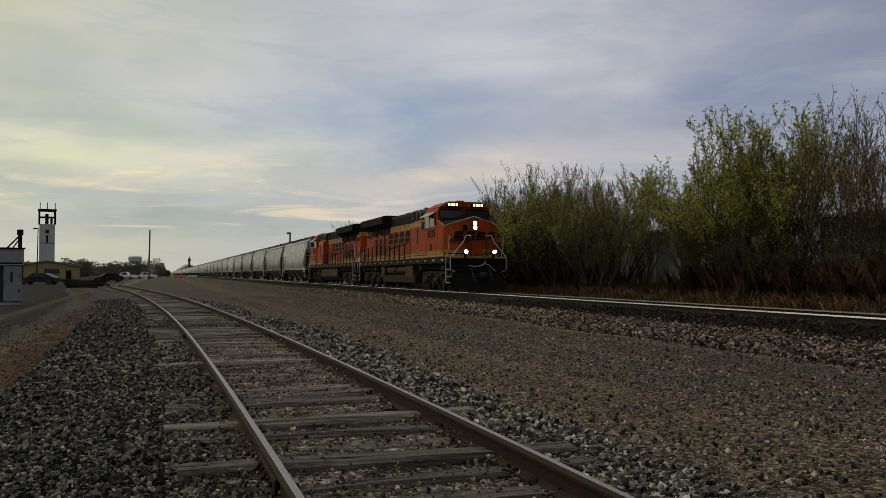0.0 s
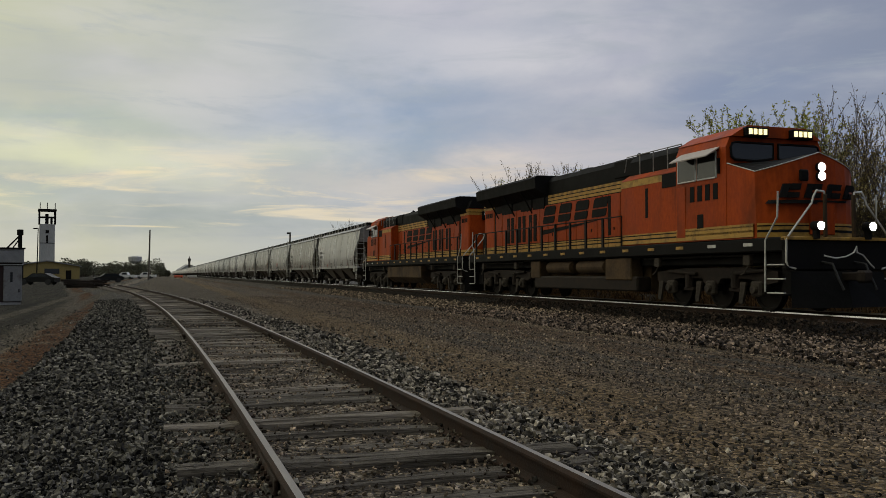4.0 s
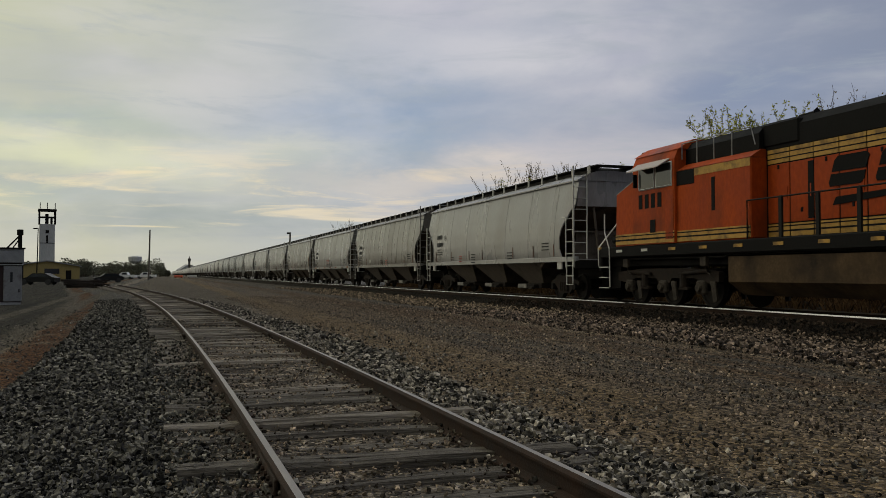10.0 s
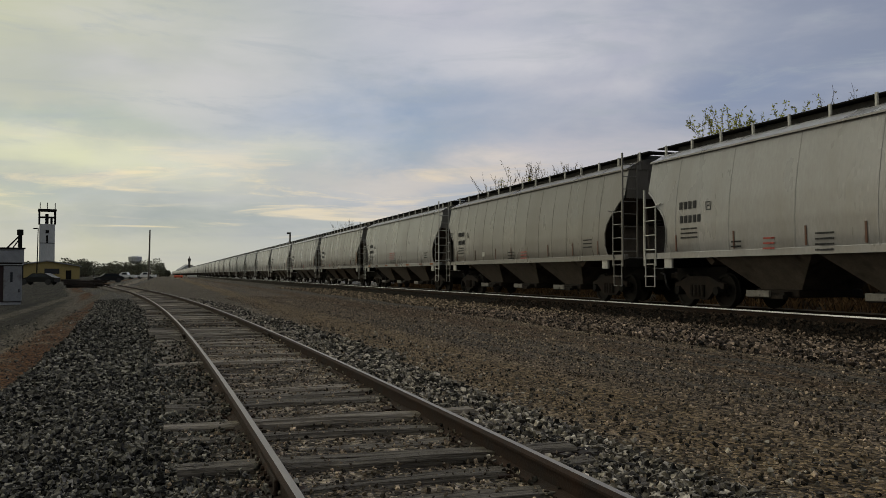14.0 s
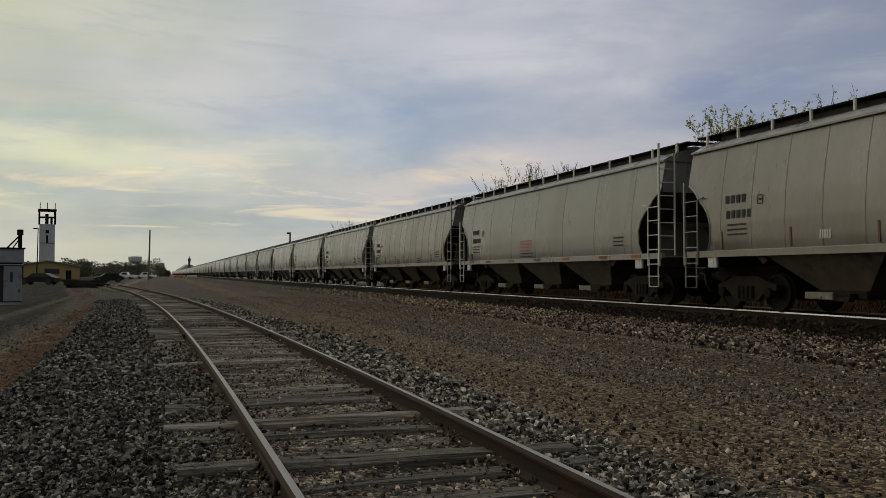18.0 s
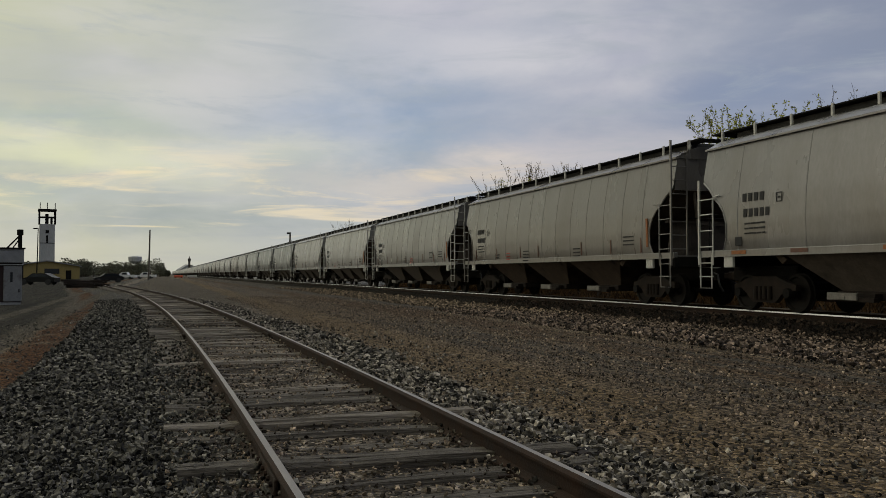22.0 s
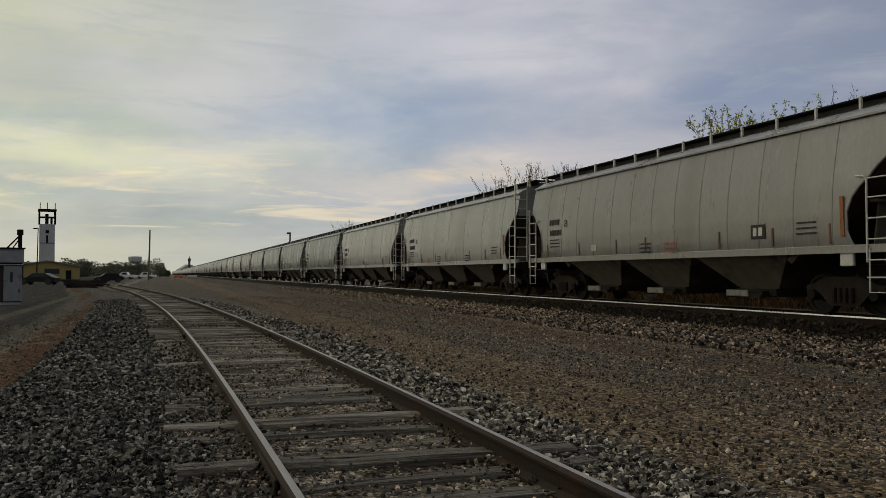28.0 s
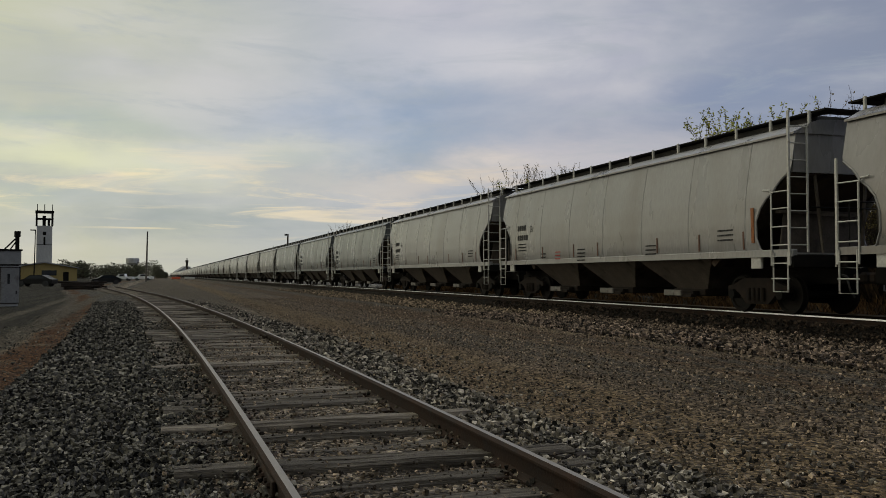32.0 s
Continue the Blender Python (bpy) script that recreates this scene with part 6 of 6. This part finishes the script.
def buildings():
    x, y = place(u_of(92), 190)
    b = thing("yard_office", "low cream-yellow building with a shallow grey gable roof", "building", pose(x, y, 0, 0, 0, 8))
    part("wall", Shape().extrude([(-6.0, 0), (6.0, 0), (6.0, 3.0), (-1.0, 4.2), (-6.0, 3.4)], 0, 14), M["cream"], b)
    part("roof", Shape().extrude([(-6.3, 3.42), (-1.0, 4.25), (6.5, 2.95), (6.5, 3.15), (-1.0, 4.5), (-6.3, 3.65)], -0.4, 14.4), M["roof_grey"], b)
    part("window", Shape().box(-1.6, 1.6, -0.06, 0.0, 1.3, 2.5), M["glass"], b)
    part("door", Shape().box(3.0, 4.2, -0.06, 0, 0, 2.1), M["steel_dark"], b)
    x, y = place(u_of(20), 215)
    b = thing("warehouse", "long dark flat-roofed warehouse", "building", pose(x, y, 0, 0, 0, 15))
    part("wall", Shape().box(-14, 7, 0, 12, 0, 3.9, 0.05), M["sheet_dark"], b)
    part("roof", Shape().box(-14.3, 7.3, -0.3, 12.3, 3.9, 4.3), M["steel_dark"], b)
    x, y = place(u_of(239), 600)
    w = thing("water_tank", "squat pale water tank on steel legs beyond the trees", "water tank", pose(x, y, 0))
    part("tank", Shape().lathe([(9.0, 3.0), (10.5, 4.6), (13.0, 4.8), (14.0, 4.7), (14.4, 2.0)], axis="z", sides=20), M["concrete"], w)
    for k in range(5):
        a = k * 1.2566
        part("leg", Shape().tube([(math.cos(a) * 4.2, math.sin(a) * 4.2, 0), (math.cos(a) * 3.6, math.sin(a) * 3.6, 10.2)], 0.25, 6), M["concrete"], w)


buildings()


def pole(x, depth, top, r=0.16, kind="wood", base=0.0, arm=0.0):
    px, py = place(u_of(x), depth)
    p = thing("utility_pole" if kind == "wood" else "lamp_post", "tall weathered wooden utility pole" if kind == "wood" else "slim dark yard lamp post", "pole", pose(px, py, base))
    part("shaft", Shape().tube([(0, 0, 0), (0.12, 0, top * 0.5), (0.2, 0, top)], [r, r * 0.85, r * 0.65], 8), M["pole_wood"] if kind == "wood" else M["steel_dark"], p)
    if arm:
        part("lamp_head" if kind != "wood" else "crossarm", Shape().box(-arm, arm * 0.2, -0.15, 0.15, top - 0.25, top, 0.03), M["steel_dark"], p)
    return p


pole(263, 160, 10.0, 0.19)
pole(65, 185, 11.8, 0.14, "lamp", arm=0.9)
pole(335, 667, 15.5, 0.4)
pole(511, 125, 7.7, 0.18, arm=0.3)


def vehicle(x, depth, kind, paint, label, turn):
    px, py = place(u_of(x), depth)
    v = thing(kind, label, "truck" if kind == "pickup_truck" else "car", pose(px, py, ground_z(px, py), 0, 0, turn))
    if kind == "pickup_truck":
        prof = [(-2.7, 0.45), (2.7, 0.45), (2.75, 0.95), (1.4, 1.10), (0.8, 1.75), (-0.7, 1.80), (-0.9, 1.12), (-2.7, 1.08)]
        win = [(0.65, 1.15), (0.5, 1.66), (-0.55, 1.70), (-0.7, 1.18)]
    else:
        prof = [(-2.2, 0.35), (2.2, 0.35), (2.25, 0.75), (1.2, 0.95), (0.5, 1.42), (-1.0, 1.45), (-1.9, 1.0), (-2.25, 0.9)]
        win = [(1.0, 0.98), (0.42, 1.36), (-0.9, 1.38), (-1.5, 1.0)]
    part("body", Shape().extrude(prof, -0.9, 0.9, axis="x"), M[paint], v)
    for sd in (-0.905, 0.905):
        part("side_window", Shape().extrude(win, sd - 0.01, sd + 0.01, axis="x"), M["glass"], v)
        for yy in (-1.45, 1.5):
            part("wheel", Shape().lathe([(sd - 0.11, 0.2), (sd - 0.1, 0.35), (sd + 0.1, 0.35), (sd + 0.11, 0.2)], (0, yy, 0.35), "x", 16), M["rubber"], v)


vehicle(70, 101, "car", "car_black", "black car parked in the yard", 74)
vehicle(192, 128, "car", "car_black", "dark car parked beyond the end of the siding", 100)
vehicle(222, 210, "pickup_truck", "car_white", "white pickup truck parked by the road", 75)
vehicle(258, 220, "pickup_truck", "car_white", "white pickup truck parked by the road", 80)


def tie_pile():
    x, y = place(u_of(152), 79)
    rs = random.Random(2)
    for k in range(34):
        row, lay = k % 9, k // 9
        t = thing("old_tie", "old dark wooden tie in a heap", "railway tie", pose(x + rs.uniform(-0.5, 0.5) + (row % 2) * 0.9 - 0.4, y + row * 0.28 - 1.2 + lay * 0.12, 0.12 + 0.18 * lay, 0, rs.uniform(-3, 3), rs.uniform(-14, 14)), group="heap of old ties")
        part("timber", lambda: tie_shape(k % 8), M["steel_rust"], t, key="old%d" % (k % 8))


tie_pile()


def timber_block():
    b = thing("timber_block", "short dark piece of old tie beside the siding rail", "timber", pose(2.74, 5.36, 0.05, 4, 3, 25))
    part("block", tie_shape(3, 0.42, 0.2, 0.12), M["steel_rust"], b)


timber_block()


def far_trees():
    """A ragged far belt of trees along the town."""
    rs = random.Random(31)
    wood, v, f = Shape(), [], []
    for i in range(120):
        x = rs.uniform(-20, 300) if i < 100 else rs.uniform(100, 300)
        d = rs.uniform(330, 420)
        px, py = place(u_of(x), d)
        h = rs.uniform(4.5, 7.5) * (1.15 if 115 < x < 150 or 250 < x < 280 else 0.95) * (0.5 if x > 285 else 1)
        wood.tube([(px, py, 0), (px, py, h * 0.6)], [0.25, 0.08], 5)
        for _ in range(330):
            w, r = rs.uniform(0, 6.283), rs.random() ** 0.5
            zz = rs.uniform(0.12, 1.0)
            rr = r * h * 0.42 * math.sqrt(max(1 - (zz * 1.6 - 0.75) ** 2, 0.05))
            c = Vector((px + math.cos(w) * rr, py + math.sin(w) * rr, zz * h))
            a = Vector((rs.uniform(-1, 1), rs.uniform(-1, 1), rs.uniform(-1, 1))).normalized()
            b = a.orthogonal().normalized()
            s = rs.uniform(0.12, 0.42)
            k = len(v)
            v += [tuple(c - a * s), tuple(c + b * s * 0.6), tuple(c + a * s), tuple(c - b * s * 0.6)]
            f.append((k, k + 1, k + 2, k + 3))
    soup("far_woods", np.array(v), np.array(f), M["far_leaf"], "far dull green trees along the edge of town", "trees")
    new("far_trunks", wood.mesh("far_trunks", M["bark"], False, False))["kind"] = "stuff"


far_trees()


def crossing():
    for x, w, m, lab in ((316, 2.6, "red_plastic", "orange-red road barrier by the crossing"), (340, 3.0, "white_paint", "low white road barrier by the crossing")):
        px, py = place(u_of(x), 250)
        b = thing("road_barrier", lab, "barrier", pose(px, py, 0.05))
        part("panel", Shape().box(-w / 2, w / 2, -0.2, 0.2, 0.1, 0.8, 0.08), M[m], b)
        for sx in (-1, 1):
            part("foot", Shape().box(sx * w * 0.35 - 0.15, sx * w * 0.35 + 0.15, -0.3, 0.3, 0, 0.12), M["steel_dark"], b)


crossing()


def grain_elevator():
    """Far pale bins and a leg beyond the end of the train."""
    px, py = place(u_of(329), 1120)
    b = thing("grain_elevator", "far pale grey grain elevator with a dark leg", "elevator", pose(px, py, 0, 0, 0, 18))
    part("wall", Shape().extrude([(-10, 0), (10, 0), (10, 12.5), (4, 13.5), (-8, 6.5), (-10, 4.0)], 0, 14), M["concrete"], b)
    part("roof", Shape().extrude([(-10.3, 4.0), (-8, 6.6), (4, 13.7), (10.3, 12.7), (10.3, 13.3), (4, 14.4), (-8.2, 7.3), (-10.6, 4.6)], -0.5, 14.5), M["roof_grey"], b)
    part("leg", Shape().box(3.6, 6.0, -1.2, 1.2, 0, 22.0).box(3.2, 6.4, -1.6, 1.6, 19.5, 22.6, 0.2).box(4.4, 5.0, -0.4, 0.4, 22.5, 25.5), M["steel_dark"], b)
    for k in range(4):
        part("bin_band", Shape().box(-9.9 + k * 5.0, -9.6 + k * 5.0, -0.12, 0.0, 0, 4.0 + 2.6 * k), M["roof_grey"], b)


grain_elevator()


def motions():
    times = [i * 1.0 for i in range(33)]
    for ob, place_y, turn in movers:
        walk(ob, [(t, pose(TX, place_y - travel(t), TZ, 0, 0, turn)) for t in times])
    fine = [i * 0.1 for i in range(321)]
    for ob, (x, y, z), r, sense in rollers:
        walk(ob, [(t, pose(x, y, z, sense * math.degrees(travel(t) / r))) for t in fine])


motions()
